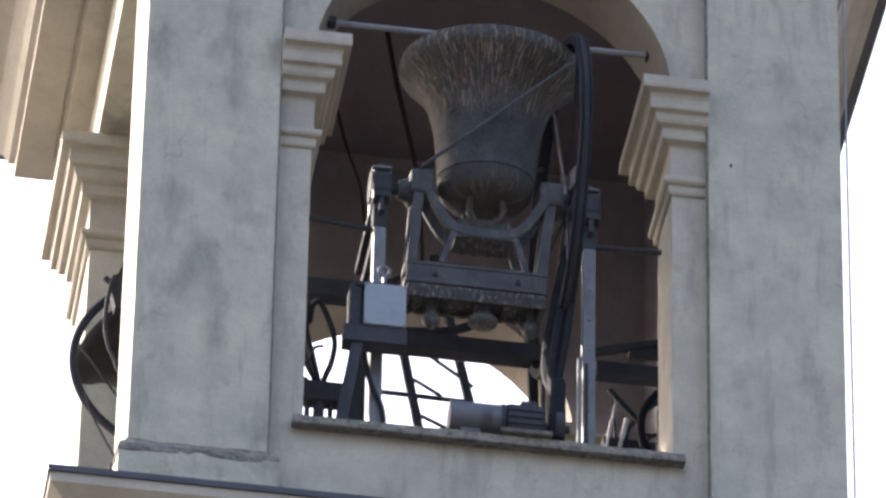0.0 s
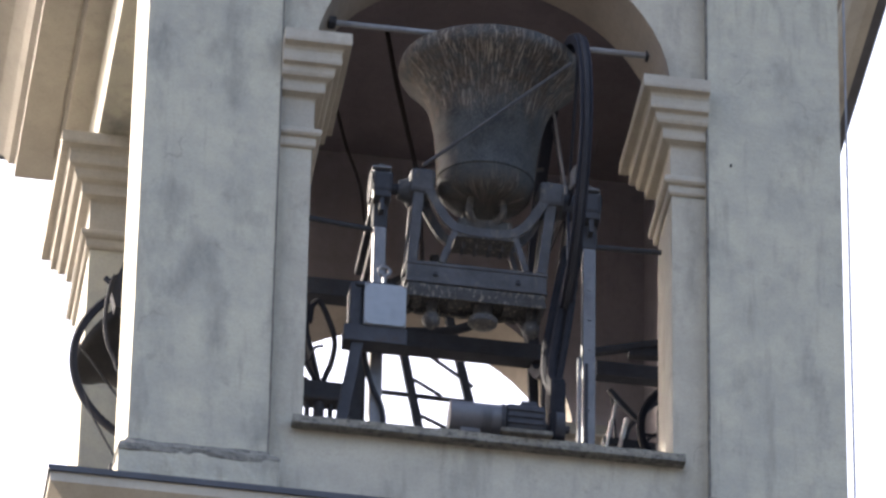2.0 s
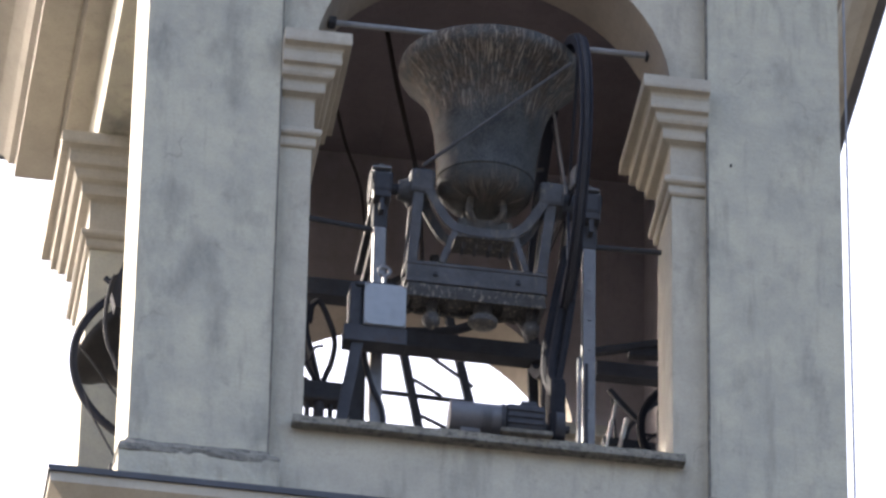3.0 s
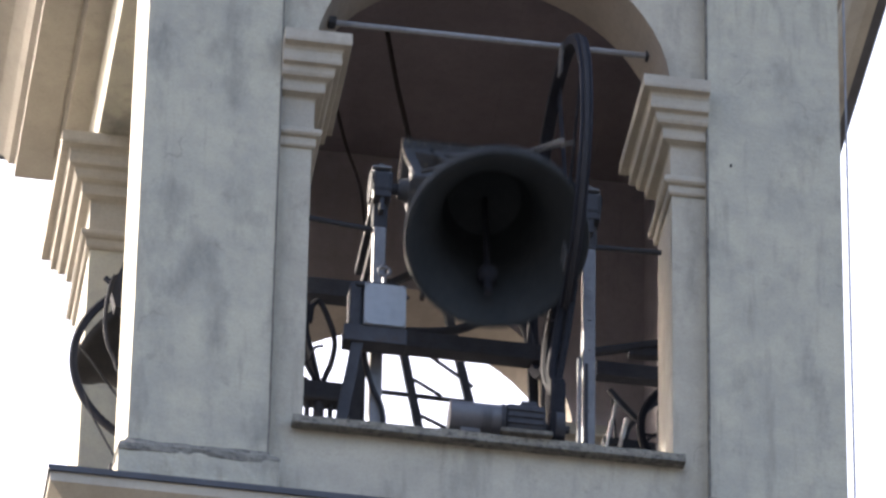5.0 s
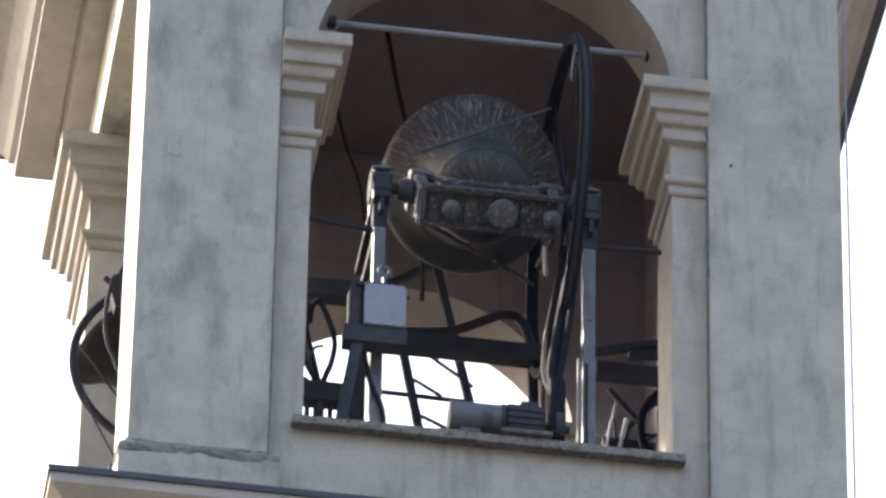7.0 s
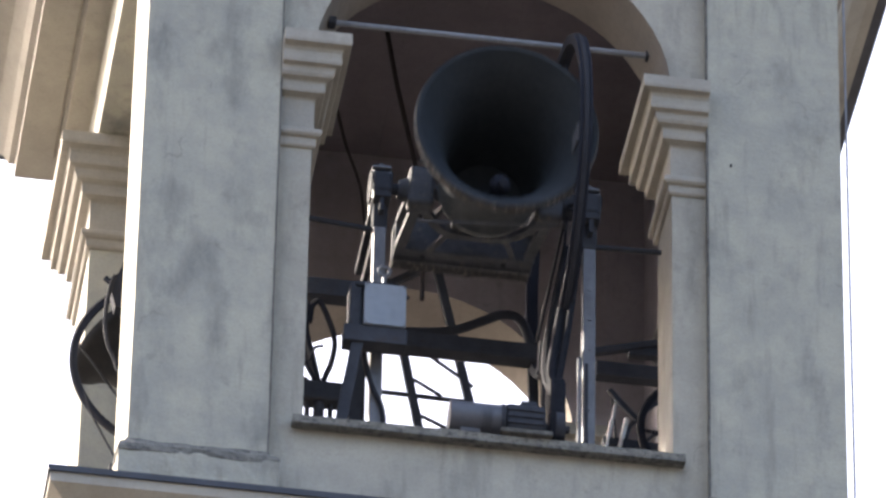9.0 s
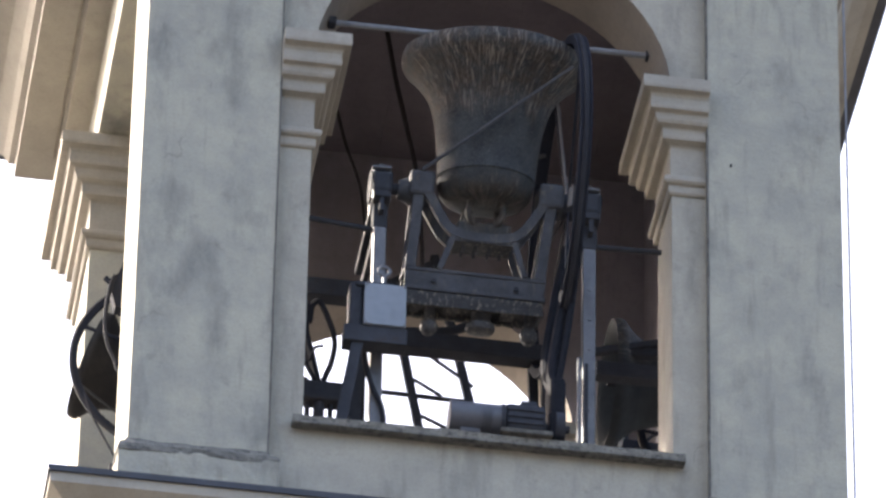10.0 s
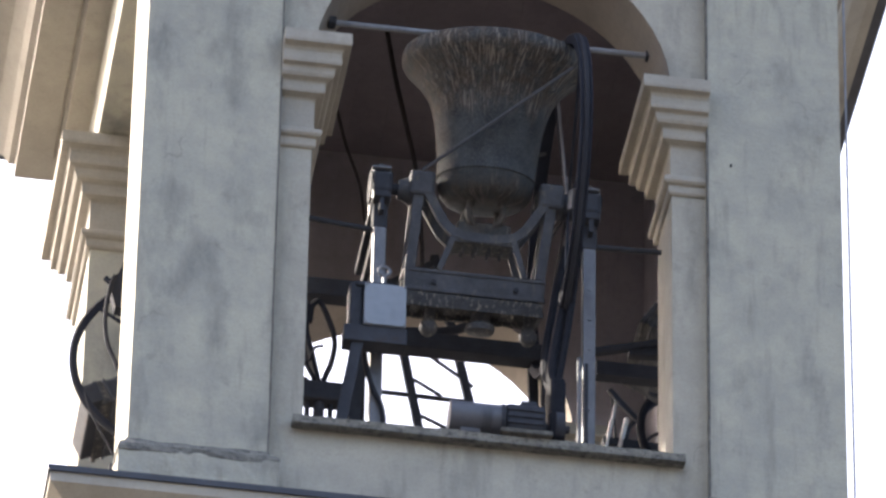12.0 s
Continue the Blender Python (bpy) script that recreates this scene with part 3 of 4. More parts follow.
    for x in (-0.245, 0.27) if wheel_r > 0.7 else ():
        knob = lathe(bmesh.new(), [(0, 0), (0.03, 0), (0.026, 0.05), (0.03, 0.058)] + [(0.047 * math.cos(q), 0.10 + 0.047 * math.sin(q)) for q in [-0.9 + 0.3 * i_ for i_ in range(8)]] + [(0.02, 0.146), (0, 0.148)], 20, Matrix.Translation((x * k, 0, 0.625 * k)))
        part("weight_knob", knob, KNOB, root, "round grey ball knob", True)
    if wheel_r > 0.7:
        nut = lathe(bmesh.new(), [(0, 0), (0.052, 0), (0.052, 0.05), (0.06, 0.058), (0.074, 0.066), (0.076, 0.078), (0.074, 0.096), (0.062, 0.106), (0.03, 0.11), (0, 0.11)], 24, Matrix.Translation((0.02 * k, 0, 0.625 * k)))
        part("weight_knob", nut, KNOB, root, "wide grey clamp nut", True)
    # drive wheel, dished away from the bell
    sgn = 1 if wheel_x > 0 else -1
    rim = bmesh.new()
    w, deep = (0.030, 0.05) if wheel_r > 0.7 else (0.013, 0.032)
    prof = [(wheel_r - deep, -w), (wheel_r, -w), (wheel_r, -w + 0.01), (wheel_r - 0.018, -0.012), (wheel_r - 0.018, 0.012), (wheel_r, w - 0.01), (wheel_r, w), (wheel_r - deep, w), (wheel_r - deep + 0.01, 0), (wheel_r - deep, -w)]
    lathe(rim, prof, 96, Matrix.Translation((wheel_x, 0, 0)) @ Matrix.Rotation(math.pi / 2, 4, "Y"))
    wheel = part("wheel_rim", rim, RIM, root, "dark grooved wheel rim", True)
    ring = [(wheel_x, (wheel_r - 0.004) * math.cos(q * math.pi / 24), (wheel_r - 0.004) * math.sin(q * math.pi / 24)) for q in range(48)]
    part("wheel_chain", tube(bmesh.new(), ring, 0.016, 6, True, 2), CABLE, wheel, "black chain in the groove", True)
    hx = wheel_x + sgn * 0.045
    big = wheel_r > 0.7
    for j in range(6 if big else 3):
        an = j * math.pi / (3 if big else 1.5) + (0 if big else 0.5)
        for off in (-0.03, 0.03) if big else (0.0,):
            c, s = math.cos(an), math.sin(an)
            p = Vector((hx, 0.05 * c - off * s * 0.4, 0.05 * s + off * c * 0.4))
            q = Vector((wheel_x + sgn * 0.012, (wheel_r - 0.02) * c - off * s, (wheel_r - 0.02) * s + off * c))
            part("spoke", bar(bmesh.new(), p, q, 0.018, 0.01, (1, 0, 0), 0), GALV if big and j in (1, 4) and off > 0 else RIM, wheel)
    part("hub", rod(bmesh.new(), (hx - 0.03, 0, 0), (hx + 0.03, 0, 0), 0.07 * k, 24), STEEL, wheel)
    for an in (1.0, 3.2, 5.0) if big else ():
        part("clamp_plate", boxed((wheel_x - 0.045, -0.05, wheel_r - 0.18), (wheel_x - 0.033, 0.05, wheel_r - 0.01), 0.003, Matrix.Rotation(an, 4, "X")), FRAME, wheel, "grey clamp plate")
    # slanting stay and side bars towards the wheel
    part("stay", rod(bmesh.new(), (-half + 0.12, -0.13 * k, -0.08 * k), (wheel_x * 0.93, -0.46 * k, -0.45 * k), 0.011 * k, 10), LICHEN, root, "slanting stay rod")
    part("stay", rod(bmesh.new(), (-half + 0.12, 0.20 * k, -0.05 * k), (wheel_x * 0.93, 0.45 * k, -0.60 * k), 0.009 * k, 10), FRAME, root, "slanting stay rod")
    part("side_bar", rod(bmesh.new(), (wheel_x * 0.72, -0.15 * k, 0.50 * k), (wheel_x * 0.93, -0.35 * k, 0.02), 0.014 * k, 10), GALV, root)
    cl = rod(bmesh.new(), (0, 0, -drop - 0.05), (0.0, 0, -drop - H * 0.80), 0.016 * k, 12)
    bmesh.ops.create_uvsphere(cl, u_segments=16, v_segments=10, radius=0.055 * k, matrix=Matrix.Translation((0, 0, -drop - H * 0.84)))
    rod(cl, (0, 0, -drop - H * 0.86), (0, 0, -drop - H * 1.02), 0.022 * k, 12)
    part("clapper", cl, RIM, root, "dark iron clapper", True)
    return root


front_bell = swinging_bell("church_bell", 0.472, 0.80, -0.045, 0.89, 0.386, 0.47, "large dark bronze church bell with soiled flare and steel counterweight", 1.0)
left_bell = swinging_bell("church_bell", 0.295, 0.455, 0.02, 0.57, 0.27, 0.34, "small dark bronze church bell with wheel, half hidden behind the pilaster", 0.72, BRONZE_CLEAN)
part("pointer_arm", bar(bmesh.new(), (0.27, -0.53, 0.108), (0.27, -0.64, 0.13), 0.022, 0.016), RIM, left_bell, "short dark arm past the rim")
part("pointer_arm", bar(bmesh.new(), (0.27, -0.55, 0.06), (0.27, -0.30, 0.02), 0.045, 0.02), RIM, left_bell)
right_bell = swinging_bell("church_bell", 0.35, 0.56, 0.02, 0.36, 0.36, 0.40, "dark bronze church bell in shade beyond the steel post", 0.78)


# ---- fixed steelwork ----
def fixture(name, at, label, category, group=""):
    """A standing thing; the function that it returns adds parts given in the belfry's own metres."""
    thing = empty(name, Matrix.Translation(at), label, category, group)

    def add(pname, bm, mat, plabel="", smooth=False, under=None):
        bmesh.ops.transform(bm, matrix=Matrix.Translation(-Vector(at)), verts=bm.verts)
        return part(pname, bm, mat, under or thing, plabel, smooth)
    return add


add = fixture("bell_stand", (0, 0.4, FLOOR_Z), "dark steel bell stand with pale galvanised posts on the floor", "bell stand")
for x, back in ((-0.53, 0.98), (0.555, 0.62)):
    add("post", bar(bmesh.new(), (x, 0.4, FLOOR_Z), (x, 0.4, 0.52), 0.064, 0.07), GALV, "galvanised steel post")
    # dark box round the post's top, down to z = 0.37
    add("post_sleeve", boxed((x - 0.037, 0.36, 0.37), (x + 0.037, 0.44, 0.518), 0.004), STEEL)
    rail = bmesh.new()
    box(rail, (x - 0.045, 0.30, 0.52), (x + 0.045, back, 0.56), 0.004)
    box(rail, (x - 0.012, 0.31, 0.44), (x + 0.012, back - 0.01, 0.52), 0)
    add("rail", rail, STEEL)
    bearing = bmesh.new()
    box(bearing, (x - 0.05, 0.30, 0.56), (x + 0.05, 0.50, 0.69), 0.02)
    rod(bearing, (x - 0.055, 0.4, 0.65), (x + 0.055, 0.4, 0.65), 0.085, 24)
    bearing = add("bearing", bearing, STEEL, "dark bearing block")
    add("bearing_cap", boxed((x - 0.05, 0.33, 0.728), (x + 0.05, 0.47, 0.745), 0.006), GALV, "", False, bearing)
    add("grease_cap", lathe(bmesh.new(), [(0, 0.775), (0.018, 0.77), (0.026, 0.755), (0.028, 0.744), (0, 0.744)], 16, Matrix.Translation((x, 0.37, 0))), GALV, "", True, bearing)
    bearing_bolts = [(x + sx, 0.4 + sy) for sx in (-0.04, 0.04) for sy in (-0.07, 0.07)]
    for bx, by in bearing_bolts:
        add("bolt", rod(bmesh.new(), (bx, by, 0.52), (bx, by, 0.70), 0.009, 8), GALV, "", False, bearing)
    for q in range(5):
        add("bolt_head", rod(bmesh.new(), (x, 0.358, 0.10 - q * 0.19), (x, 0.365, 0.10 - q * 0.19), 0.008, 6), GALV)
    foot = boxed((x - 0.11, 0.28, FLOOR_Z), (x + 0.11, 0.52, FLOOR_Z + 0.015), 0.003)
    add("foot_plate", foot, STEEL)
for o in bpy.data.objects:
    if o.name.startswith(("bearing_cap", "bolt", "grease_cap")) and o.parent and o.parent.name.startswith("bearing"):
        o.matrix_parent_inverse = Matrix()
add("shelf", bar(bmesh.new(), (-0.72, 0.25, -0.447), (-0.40, 0.25, -0.447), 0.10, 0.10), STEEL)
add("cross_beam", bar(bmesh.new(), (-0.617, 1.08, 0.19), (0.47, 1.08, 0.19), 0.09, 0.10), STEEL)
for p, q in (((-0.645, 0.25, -0.47), (-0.78, 0.25, FLOOR_Z)), ((-0.545, 1.08, 0.15), (-0.545, 1.08, FLOOR_Z)), ((0.455, 1.08, 0.15), (0.455, 1.08, FLOOR_Z))):
    add("leg", bar(bmesh.new(), p, q, 0.066, 0.06), STEEL)
add("cable", tube(bmesh.new(), [(-0.60, 0.33, -0.40), (-0.585, 0.34, -0.55), (-0.55, 0.345, -0.68), (-0.505, 0.345, -0.78), (-0.49, 0.345, -0.90), (-0.52, 0.345, -1.1), (-0.56, 0.345, -1.3)], 0.014, 8), CABLE, "", True)
add("wall_tie", rod(bmesh.new(), (-0.93, 0.42, 0.425), (-0.53, 0.42, 0.385), 0.014, 10), STEEL)
add("wall_tie", rod(bmesh.new(), (0.565, 0.38, 0.395), (0.93, 0.38, 0.405), 0.014, 10), STEEL)
add("side_pipe", rod(bmesh.new(), (0.50, 0.34, FLOOR_Z), (0.50, 0.34, -0.36), 0.012, 10), GALV)
add("side_pipe", rod(bmesh.new(), (0.535, 0.33, FLOOR_Z), (0.535, 0.33, -0.40), 0.009, 10), STEEL)
add("guide_arm", tube(bmesh.new(), [(-0.55, 1.16, 0.33), (-0.293, 1.16, 0.325), (-0.047, 1.16, 0.361), (0.112, 1.16, 0.44), (0.22, 1.16, 0.50), (0.31, 1.16, 0.49), (0.37, 1.16, 0.36), (0.39, 1.16, 0.1)], 0.026, 10), STEEL, "", True)
add("guide_leg", bar(bmesh.new(), (-0.545, 1.16, 0.35), (-0.545, 1.16, FLOOR_Z), 0.05, 0.05), STEEL)
add("guide_leg", bar(bmesh.new(), (0.39, 1.16, 0.12), (0.455, 1.16, FLOOR_Z), 0.05, 0.05), STEEL)

add = fixture("control_box", (-0.49, 0.25, -0.36), "pale grey enamelled control box on the bell stand", "control box")
add("case", boxed((-0.619, 0.20, -0.393), (-0.412, 0.32, -0.14), 0.008), BOX)
add("lid", boxed((-0.622, 0.186, -0.396), (-0.409, 0.2, -0.137), 0.004), BOX)
for sx in (-0.612, -0.419):
    for sz in (-0.385, -0.148):
        add("screw", rod(bmesh.new(), (sx, 0.180, sz), (sx, 0.188, sz), 0.006, 8), GALV)
br = bmesh.new()
box(br, (-0.69, 0.24, -0.43), (-0.625, 0.36, -0.10), 0.012)
box(br, (-0.665, 0.22, -0.13), (-0.46, 0.33, -0.10), 0.012)
add("bracket", br, STEEL, "dark box bracket")
add("eye_bolt", tube(bmesh.new(), [(-0.515 + 0.028 * math.cos(q * math.pi / 3), 0.26, 0.0 + 0.028 * math.sin(q * math.pi / 3)) for q in range(6)], 0.011, 8, True, 3), GALV, "", True)
add("eye_stem", rod(bmesh.new(), (-0.515, 0.26, -0.11), (-0.515, 0.26, -0.025), 0.01, 8), GALV)

add = fixture("drive_motor", (0.05, 0.03, SILL), "dark grey geared drive motor bolted on the stone sill", "motor")
motor = rod(bmesh.new(), (-0.205, 0.03, -1.045), (0.05, 0.03, -1.045), 0.083, 28)
motor = add("motor_body", motor, MOTOR, "grey motor cylinder", True)
for q in range(5):
    add("cooling_ring", rod(bmesh.new(), (0.0 - q * 0.012, 0.03, -1.055), (0.004 - q * 0.012, 0.03, -1.055), 0.088, 28), MOTOR)
add("flange", rod(bmesh.new(), (0.05, 0.03, -1.05), (0.07, 0.03, -1.05), 0.093, 28), STEEL)
gb = boxed((0.07, -0.035, -1.12), (0.275, 0.11, -0.965), 0.022)
for q in range(3):
    box(gb, (0.08, -0.043, -1.095 + q * 0.04), (0.265, -0.03, -1.08 + q * 0.04), 0.003)
box(gb, (0.15, -0.01, -0.975), (0.24, 0.08, -0.925), 0.012)
add("gearbox", gb, STEEL, "dark gearbox")
add("base_plate", boxed((0.05, -0.03, SILL + 0.002), (0.31, 0.13, SILL + 0.03), 0.006), STONE)
add("foot", boxed((-0.15, 0.0, SILL), (-0.05, 0.07, -1.10), 0.004), MOTOR)
add("shaft_end", rod(bmesh.new(), (0.275, 0.03, -1.055), (0.40, 0.03, -1.055), 0.02, 12), STEEL)
sp = rod(bmesh.new(), (0.325, 0.03, -1.055), (0.37, 0.03, -1.055), 0.085, 24)
add("sprocket", sp, STEEL, "", True)
add("chain_guard", boxed((0.292, -0.02, SILL + 0.002), (0.378, 0.14, -0.76), 0.025), CHAIN, "black chain guard")
add = fixture("drive_chain", (0.40, 0.03, -1.0), "slack black drive chain from the wheel to the motor", "chain")
add("chain_strand", tube(bmesh.new(), [(0.345, 0.06, -0.80), (0.320, 0.100, -0.672), (0.354, 0.140, -0.406), (0.411, 0.200, -0.029), (0.466, 0.240, 0.300)], 0.030, 8), CHAIN, "", True)
add("chain_strand", tube(bmesh.new(), [(0.335, 0.08, -0.80), (0.313, 0.200, -0.623), (0.344, 0.400, -0.284), (0.392, 0.420, 0.063), (0.448, 0.420, 0.400)], 0.026, 8), CHAIN, "", True)
add("chain_strand", tube(bmesh.new(), [(0.355, 0.05, -0.80), (0.357, 0.080, -0.700), (0.399, 0.100, -0.394), (0.442, 0.140, -0.035), (0.470, 0.160, 0.239)], 0.018, 8), CHAIN, "", True)

add = fixture("tie_rod", (0, 0.27, 1.6), "pale zinc-coated iron tie rod across the arch", "tie rod")
add("rod", rod(bmesh.new(), (-0.835, 0.27, 1.605), (0.86, 0.27, 1.612), 0.016, 14), ZINC)
for x, z in ((-0.82, 1.605), (0.85, 1.612)):
    add("anchor", boxed((x - 0.02, 0.24, z - 0.022), (x + 0.02, 0.30, z + 0.022), 0.006), STEEL)


def inner_stand(k, label, ax):
    """The stand of a side bell, on the floor behind its opening."""
    add_ = fixture("bell_stand", (0, MID, FLOOR_Z), label, "bell stand")

    def side(p):
        return (turned(k) @ Vector((p[0], p[1] - MID, p[2]))) + Vector((0, MID, 0))
    zt = ax[2]
    for x in (ax[0] - 0.46, ax[0] + 0.46):
        for d in (0.22,):
            add_("post", bar(bmesh.new(), side((x, d, FLOOR_Z)), side((x, d, zt - 0.23)), 0.06, 0.06), STEEL)
        add_("rail", bar(bmesh.new(), side((x, 0.12, zt - 0.19)), side((x, 1.05, zt - 0.19)), 0.07, 0.09), STEEL)
        add_("bearing", bar(bmesh.new(), side((x, 0.30, zt - 0.07)), side((x, 0.50, zt - 0.07)), 0.08, 0.15, bevel=0.015), STEEL)
        if k != 1:
            add_("brace", bar(bmesh.new(), side((x, 0.85, zt - 0.25)), side((x, 0.25, FLOOR_Z)), 0.035, 0.03), STEEL)


inner_stand(3, "dark steel stand of the small bell", AX_LEFT)
add = fixture("steel_beam", (-0.9, 1.5, FLOOR_Z), "dark steel beam on a post beside the small bell", "beam")
add("beam", bar(bmesh.new(), (-1.33, 1.5, 0.80), (-0.44, 1.5, 0.80), 0.09, 0.11), STEEL)
add("post", bar(bmesh.new(), (-0.47, 1.5, FLOOR_Z), (-0.47, 1.5, 0.75), 0.06, 0.06), STEEL)
add("bracket", bar(bmesh.new(), (-1.76, 1.38, 0.56), (-1.33, 1.46, 0.80), 0.08, 0.16), STEEL)
add("guard", plate([[(-1.806, 0.523), (-1.78, 0.42), (-1.60, 0.38), (-1.60, 0.86), (-1.70, 0.86), (-1.77, 0.64), (-1.806, 0.59)]], 1.32, 1.40), RIM)
add("stud", rod(bmesh.new(), (-1.81, 1.36, 0.60), (-1.835, 1.36, 0.625), 0.016, 8), RIM)
inner_stand(1, "dark steel stand of the shaded bell", (0.0, 0.32, 0.53))

add = fixture("pipe_rack", (0.9, 2.4, FLOOR_Z), "rack of near-white pipes on a dark steel post", "pipe rack")
add("post", bar(bmesh.new(), (1.111, 2.420, 0.702), (0.99, 2.42, FLOOR_Z), 0.07, 0.07), STEEL)
add("foot", boxed((0.90, 2.33, FLOOR_Z), (1.08, 2.51, FLOOR_Z + 0.015), 0.003), STEEL)
add("top_bar", bar(bmesh.new(), (0.970, 2.420, 0.692), (1.382, 2.420, 0.680), 0.05, 0.05), STEEL)
# bright slivers made as rods; no sun reaches them, the colour is raised instead
add("pipe", rod(bmesh.new(), (1.043, 2.400, 0.978), (0.988, 2.400, 0.653), 0.009, 10), PALE, "pale sunlit pipe")
add("pipe", rod(bmesh.new(), (1.098, 2.400, 0.849), (1.058, 2.400, 0.643), 0.013, 10), PALE, "pale sunlit pipe")
add("arm", bar(bmesh.new(), (0.999, 2.380, 1.019), (1.153, 2.380, 0.830), 0.022, 0.03), STEEL)
add("bent_tube", tube(bmesh.new(), [(1.273, 2.410, 0.992), (1.227, 2.410, 0.948), (1.159, 2.410, 0.864), (1.109, 2.410, 0.789), (1.085, 2.410, 0.654)], 0.012, 8), STEEL, "", True)
add("bent_tube", tube(bmesh.new(), [(1.294, 2.410, 0.794), (1.226, 2.410, 0.748), (1.180, 2.410, 0.666)], 0.010, 8), CABLE, "", True)
add("hanger", rod(bmesh.new(), (1.018, 2.420, 1.032), (1.043, 2.420, 0.694), 0.008, 8), STEEL)
add = fixture("steel_strut", (1.0, 1.5, 0.6), "thin dark steel strut fixed to the inner wall", "strut")
add("strut", bar(bmesh.new(), (0.74, 1.48, 0.56), (1.33, 1.48, 0.73), 0.04, 0.04), STEEL)
add("strut", bar(bmesh.new(), (0.95, 1.5, 0.60), (1.33, 1.5, 0.62), 0.05, 0.05), STEEL)

# braced steel trestle farther in
add = fixture("steel_trestle", (0.05, 2.4, FLOOR_Z), "dark braced steel trestle in front of the far arch", "trestle")
for xt, zt, xb, zb in ((-0.192, 1.531, 0.35, FLOOR_Z), (0.036, 1.813, 0.73, FLOOR_Z)):
    add("leg", bar(bmesh.new(), (xt, 2.4, zt), (xb, 2.4, zb), 0.045, 0.045), STEEL)
add("brace", rod(bmesh.new(), (-0.30, 2.4, 0.862), (0.25, 2.4, 0.852), 0.014, 8), STEEL)
for p, q in (((-0.33, 2.39, 1.72), (-0.10, 2.39, 1.50)), ((-0.02, 2.39, 1.16), (0.26, 2.39, 0.95)), ((-0.10, 2.39, 0.98), (0.09, 2.39, 0.865)), ((-0.05, 2.39, 0.735), (0.30, 2.39, 0.57))):
    add("brace", rod(bmesh.new(), p, q, 0.011, 8), STEEL)
add("top_bar", bar(bmesh.new(), (-0.22, 2.4, 1.58), (0.06, 2.4, 1.78), 0.04, 0.04), STEEL)
add = fixture("conduit", (-0.74, 1.0, FLOOR_Z), "looped black cable conduit with a junction box", "cable")
add("loop", tube(bmesh.new(), [(-0.80, 1.0, 0.20), (-0.79, 1.0, 0.30), (-0.755, 1.0, 0.338), (-0.71, 1.0, 0.25), (-0.668, 1.0, 0.10), (-0.68, 1.0, -0.04), (-0.71, 1.0, -0.14), (-0.74, 1.0, -0.25)], 0.016, 8), CABLE, "", True)
add("loop", tube(bmesh.new(), [(-0.84, 1.02, 0.10), (-0.80, 1.02, -0.02), (-0.75, 1.02, -0.14), (-0.70, 1.02, -0.22)], 0.013, 8), CABLE, "", True)
add("loop", tube(bmesh.new(), [(-0.78, 1.03, 0.06), (-0.765, 1.03, -0.08), (-0.74, 1.03, -0.2)], 0.012, 8), CABLE, "", True)
add("loop", tube(bmesh.new(), [(-0.84, 1.0, 0.34), (-0.815, 1.0, 0.29), (-0.82, 1.0, 0.15), (-0.78, 1.0, -0.03), (-0.755, 1.0, -0.15), (-0.74, 1.0, -0.25)], 0.02, 8), CABLE, "", True)
add("wire", tube(bmesh.new(), [(-0.838, 0.980, -0.031), (-0.809, 0.980, -0.100), (-0.769, 0.980, -0.182)], 0.012, 8), CABLE, "", True)
add("wire", tube(bmesh.new(), [(-0.728, 0.980, 0.041), (-0.774, 0.980, 0.017), (-0.801, 0.980, -0.070)], 0.009, 8), CABLE, "", True)
add("junction_box", boxed((-0.86, 0.95, -0.32), (-0.62, 1.05, -0.20), 0.015), STEEL)
add("stand_pipe", rod(bmesh.new(), (-0.74, 1.0, FLOOR_Z), (-0.74, 1.0, -0.3), 0.03, 10), STEEL)
for x in (-0.80, -0.68):
    add("stand_pipe", rod(bmesh.new(), (x, 1.0, FLOOR_Z), (x, 1.0, -0.3), 0.014, 8), STEEL)
# ropes that hang before the far wall, wires on the outside
add = fixture("rope", (0, 2.9, 2.5), "dark slack rope hanging from the ceiling", "rope")
add("strand", tube(bmesh.new(), [(-0.31, 2.0, CEIL_Z + 0.02), (-0.25, 2.0, 2.7), (-0.18, 2.0, 2.35), (-0.13, 2.0, 2.08), (-0.09, 2.0, 1.6), (-0.08, 2.0, 1.2)], 0.013, 8), ROPE, "", True)
add = fixture("rope", (-0.4, 2.9, 2.5), "dark slack rope hanging from the ceiling", "rope")
add("strand", tube(bmesh.new(), [(-0.62, 2.3, CEIL_Z + 0.02), (-0.535, 2.3, 2.70), (-0.47, 2.3, 2.42), (-0.395, 2.3, 2.17), (-0.36, 2.3, 1.9)], 0.009, 8), ROPE, "", True)
add = fixture("lightning_wire", (1.83, 0, -1.9), "thin pale lightning wire down the corner", "wire")
add("strand", rod(bmesh.new(), (1.832, -0.02, -1.95), (1.825, -0.02, 3.3), 0.006, 8), GALV)
add = fixture("hanging_cable", (-1.9, 1.0, -1.0), "thin black cable hanging outside the opening", "cable")
add("strand", tube(bmesh.new(), [(-1.79, 1.3, 0.60), (-1.81, 1.3, 0.536), (-1.825, 1.3, 0.408), (-1.829, 1.3, 0.282), (-1.809, 1.3, 0.148), (-1.769, 1.3, 0.051), (-1.737, 1.3, -0.033), (-1.6, 1.3, -0.2)], 0.012, 8), CABLE, "", True)
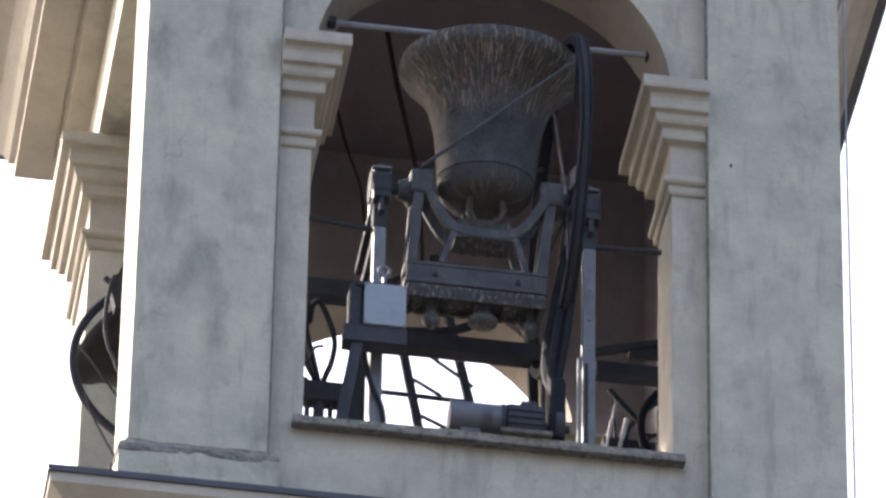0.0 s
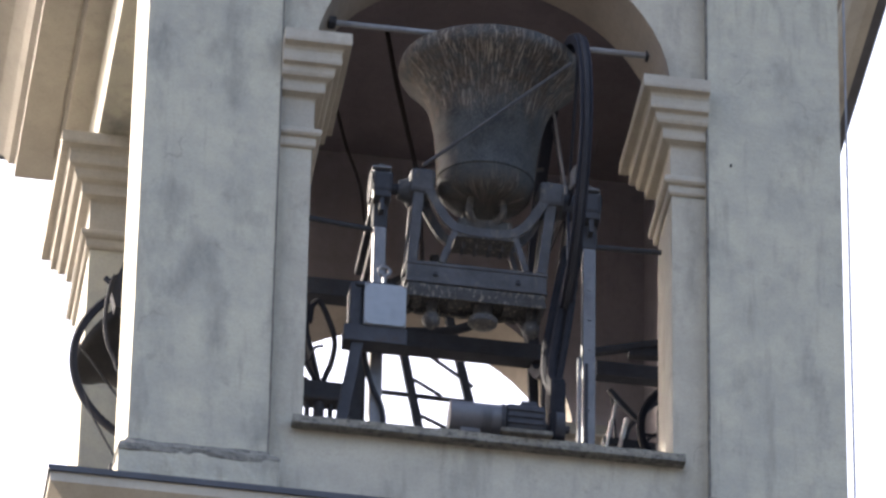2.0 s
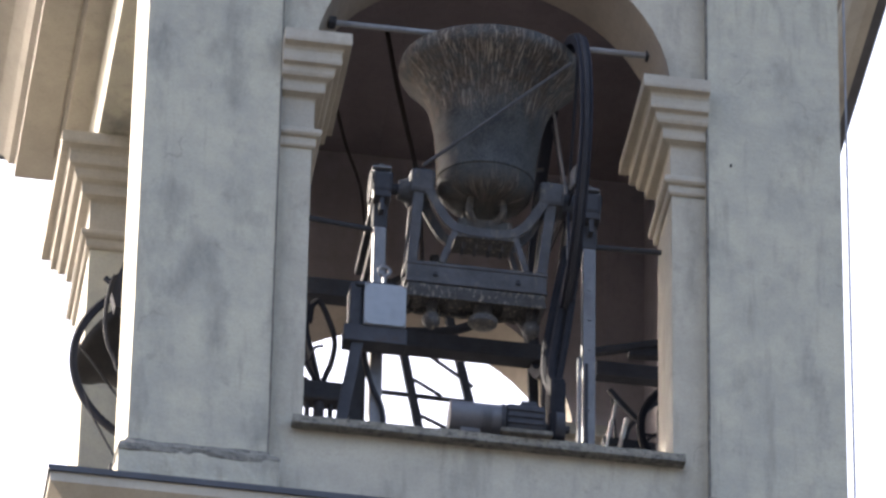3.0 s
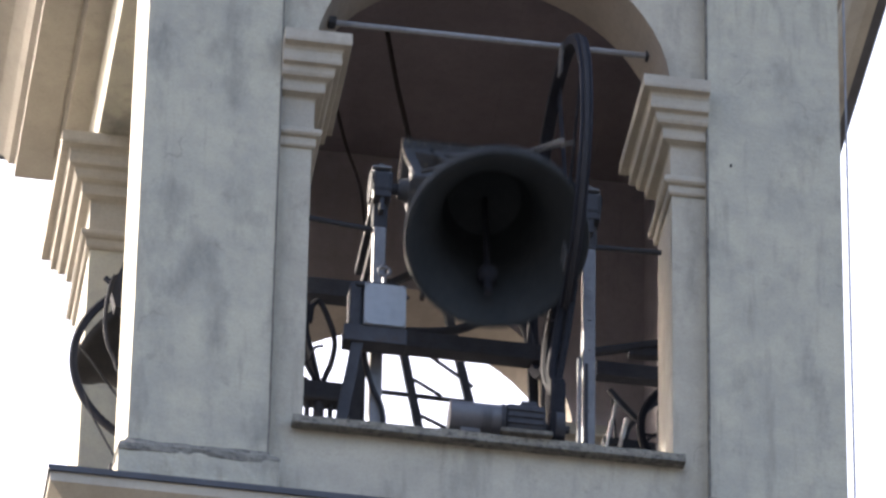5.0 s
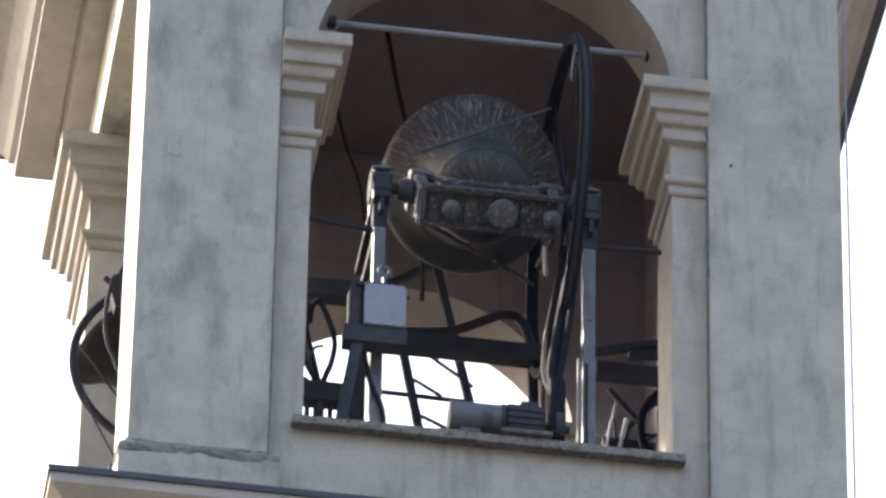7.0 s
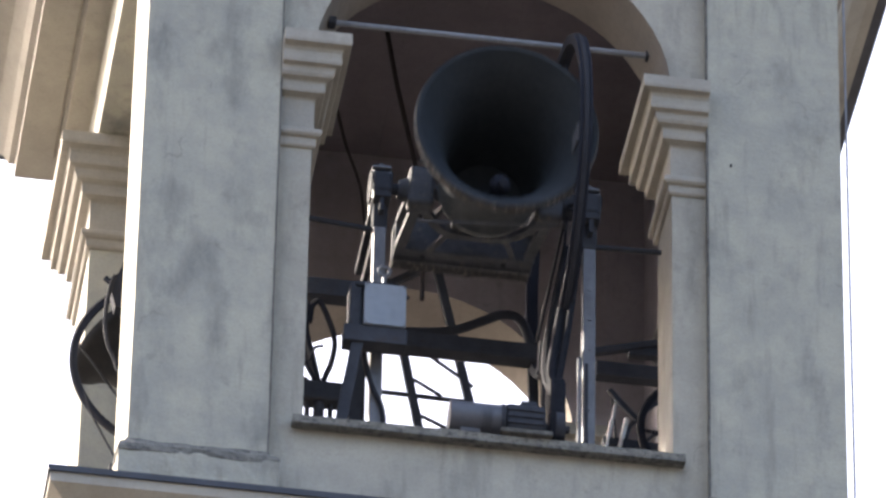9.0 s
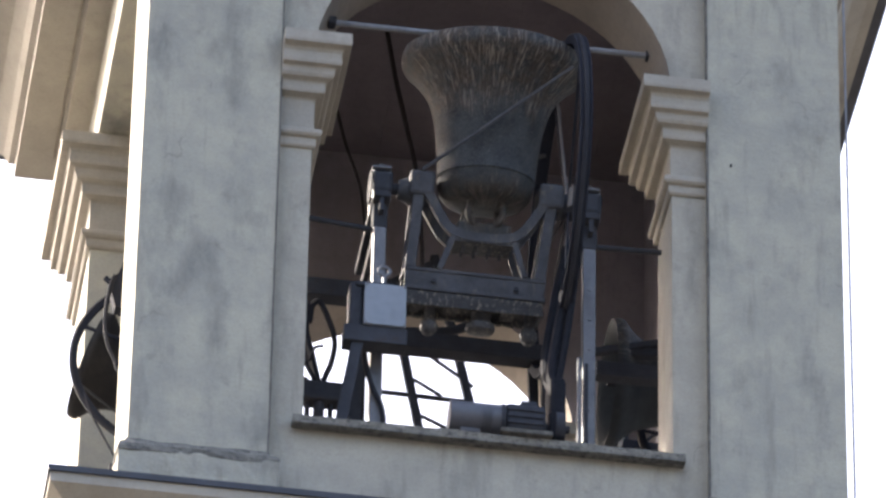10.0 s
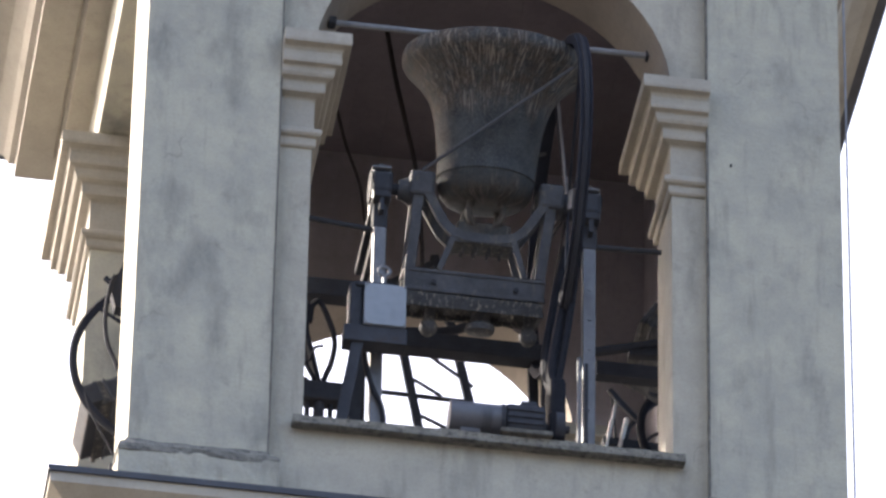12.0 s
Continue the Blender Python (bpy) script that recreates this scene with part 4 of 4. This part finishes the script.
add("strand", tube(bmesh.new(), [(-1.939, 1.0, -0.40), (-1.909, 1.0, -0.509), (-1.851, 1.0, -0.634), (-1.786, 1.0, -0.761), (-1.70, 1.0, -0.95), (-1.68, 1.0, -1.2)], 0.006, 8), CABLE, "", True)
add = fixture("wall_pin", (1.2, 0, 0.8), "small rusty pin stuck in the plaster", "pin")
add("shank", rod(bmesh.new(), (1.225, -0.015, 0.713), (1.225, 0.05, 0.713), 0.006, 8), STEEL)

# ---- movement ----
def motions():
    """Angles in degrees: 0 hangs mouth down, plus swings the mouth into the tower."""
    rise = [(8.86, -61), (8.9, -66), (9.0, -81), (9.1, -94), (9.2, -106), (9.3, -116), (9.4, -126), (9.5, -135), (9.6, -143), (9.8, -155), (10.0, -162), (10.2, -166), (10.4, -168.5), (10.6, -169)]
    fall = [(round(13.66 - t, 2), an) for t, an in reversed(rise) if an < -70] + [(4.8, -66)]
    down = [(4.9, -53.5), (5.0, -36.5), (5.1, -20.5), (5.2, -5), (5.3, 10), (5.4, 25), (5.5, 38), (5.6, 51), (5.7, 63), (5.8, 76), (5.9, 89), (6.0, 101), (6.1, 110), (6.2, 117), (6.3, 123.5), (6.5, 131), (6.8, 135.5)]
    back = [(round(13.66 - t, 2), an) for t, an in reversed(down[1:])] + [(8.76, -49)]
    swing = [(0.0, -169), (2.6, -169)] + fall + down + back[1:] + rise + [(11.4, -169), (11.6, -168), (11.8, -165.5), (12.0, -161)]
    walk(front_bell, [(t, side_pose(0, *AX, an)) for t, an in swing])
    # the clapper lies on the lower lip and falls across as the bell swings through
    hinge = Matrix.Translation((0, 0, -0.005))
    clapper = next(c for c in front_bell.children if c.name.startswith("clapper"))
    lean = [(0.0, 23), (5.0, 23), (5.3, 10), (5.6, -23), (8.0, -23), (8.4, -8), (8.7, 23), (12.0, 23)]
    walk(clapper, [(t, hinge @ pose(0, 0, 0, an) @ hinge.inverted()) for t, an in lean])
    left = [(0.0, -137), (9.5, -137), (9.7, -131), (9.9, -117), (10.2, -95), (10.6, -62), (10.8, -30), (11.0, 12), (11.2, 48), (11.4, 66), (11.6, 84), (11.8, 100), (12.0, 115)]
    walk(left_bell, [(t, side_pose(3, *AX_LEFT, an)) for t, an in left])
    right = [(0.0, -155), (7.2, -155), (7.7, -145), (8.2, -118), (8.5, -92), (8.8, -58), (9.0, -30), (9.2, 2), (9.4, 32), (9.6, 58), (9.9, 84), (10.2, 97), (10.4, 99), (10.6, 97), (10.9, 84), (11.2, 58), (11.4, 32), (11.6, 2), (11.8, -30), (12.0, -58)]
    walk(right_bell, [(t, side_pose(1, *AX_SIDE, an)) for t, an in right])


motions()
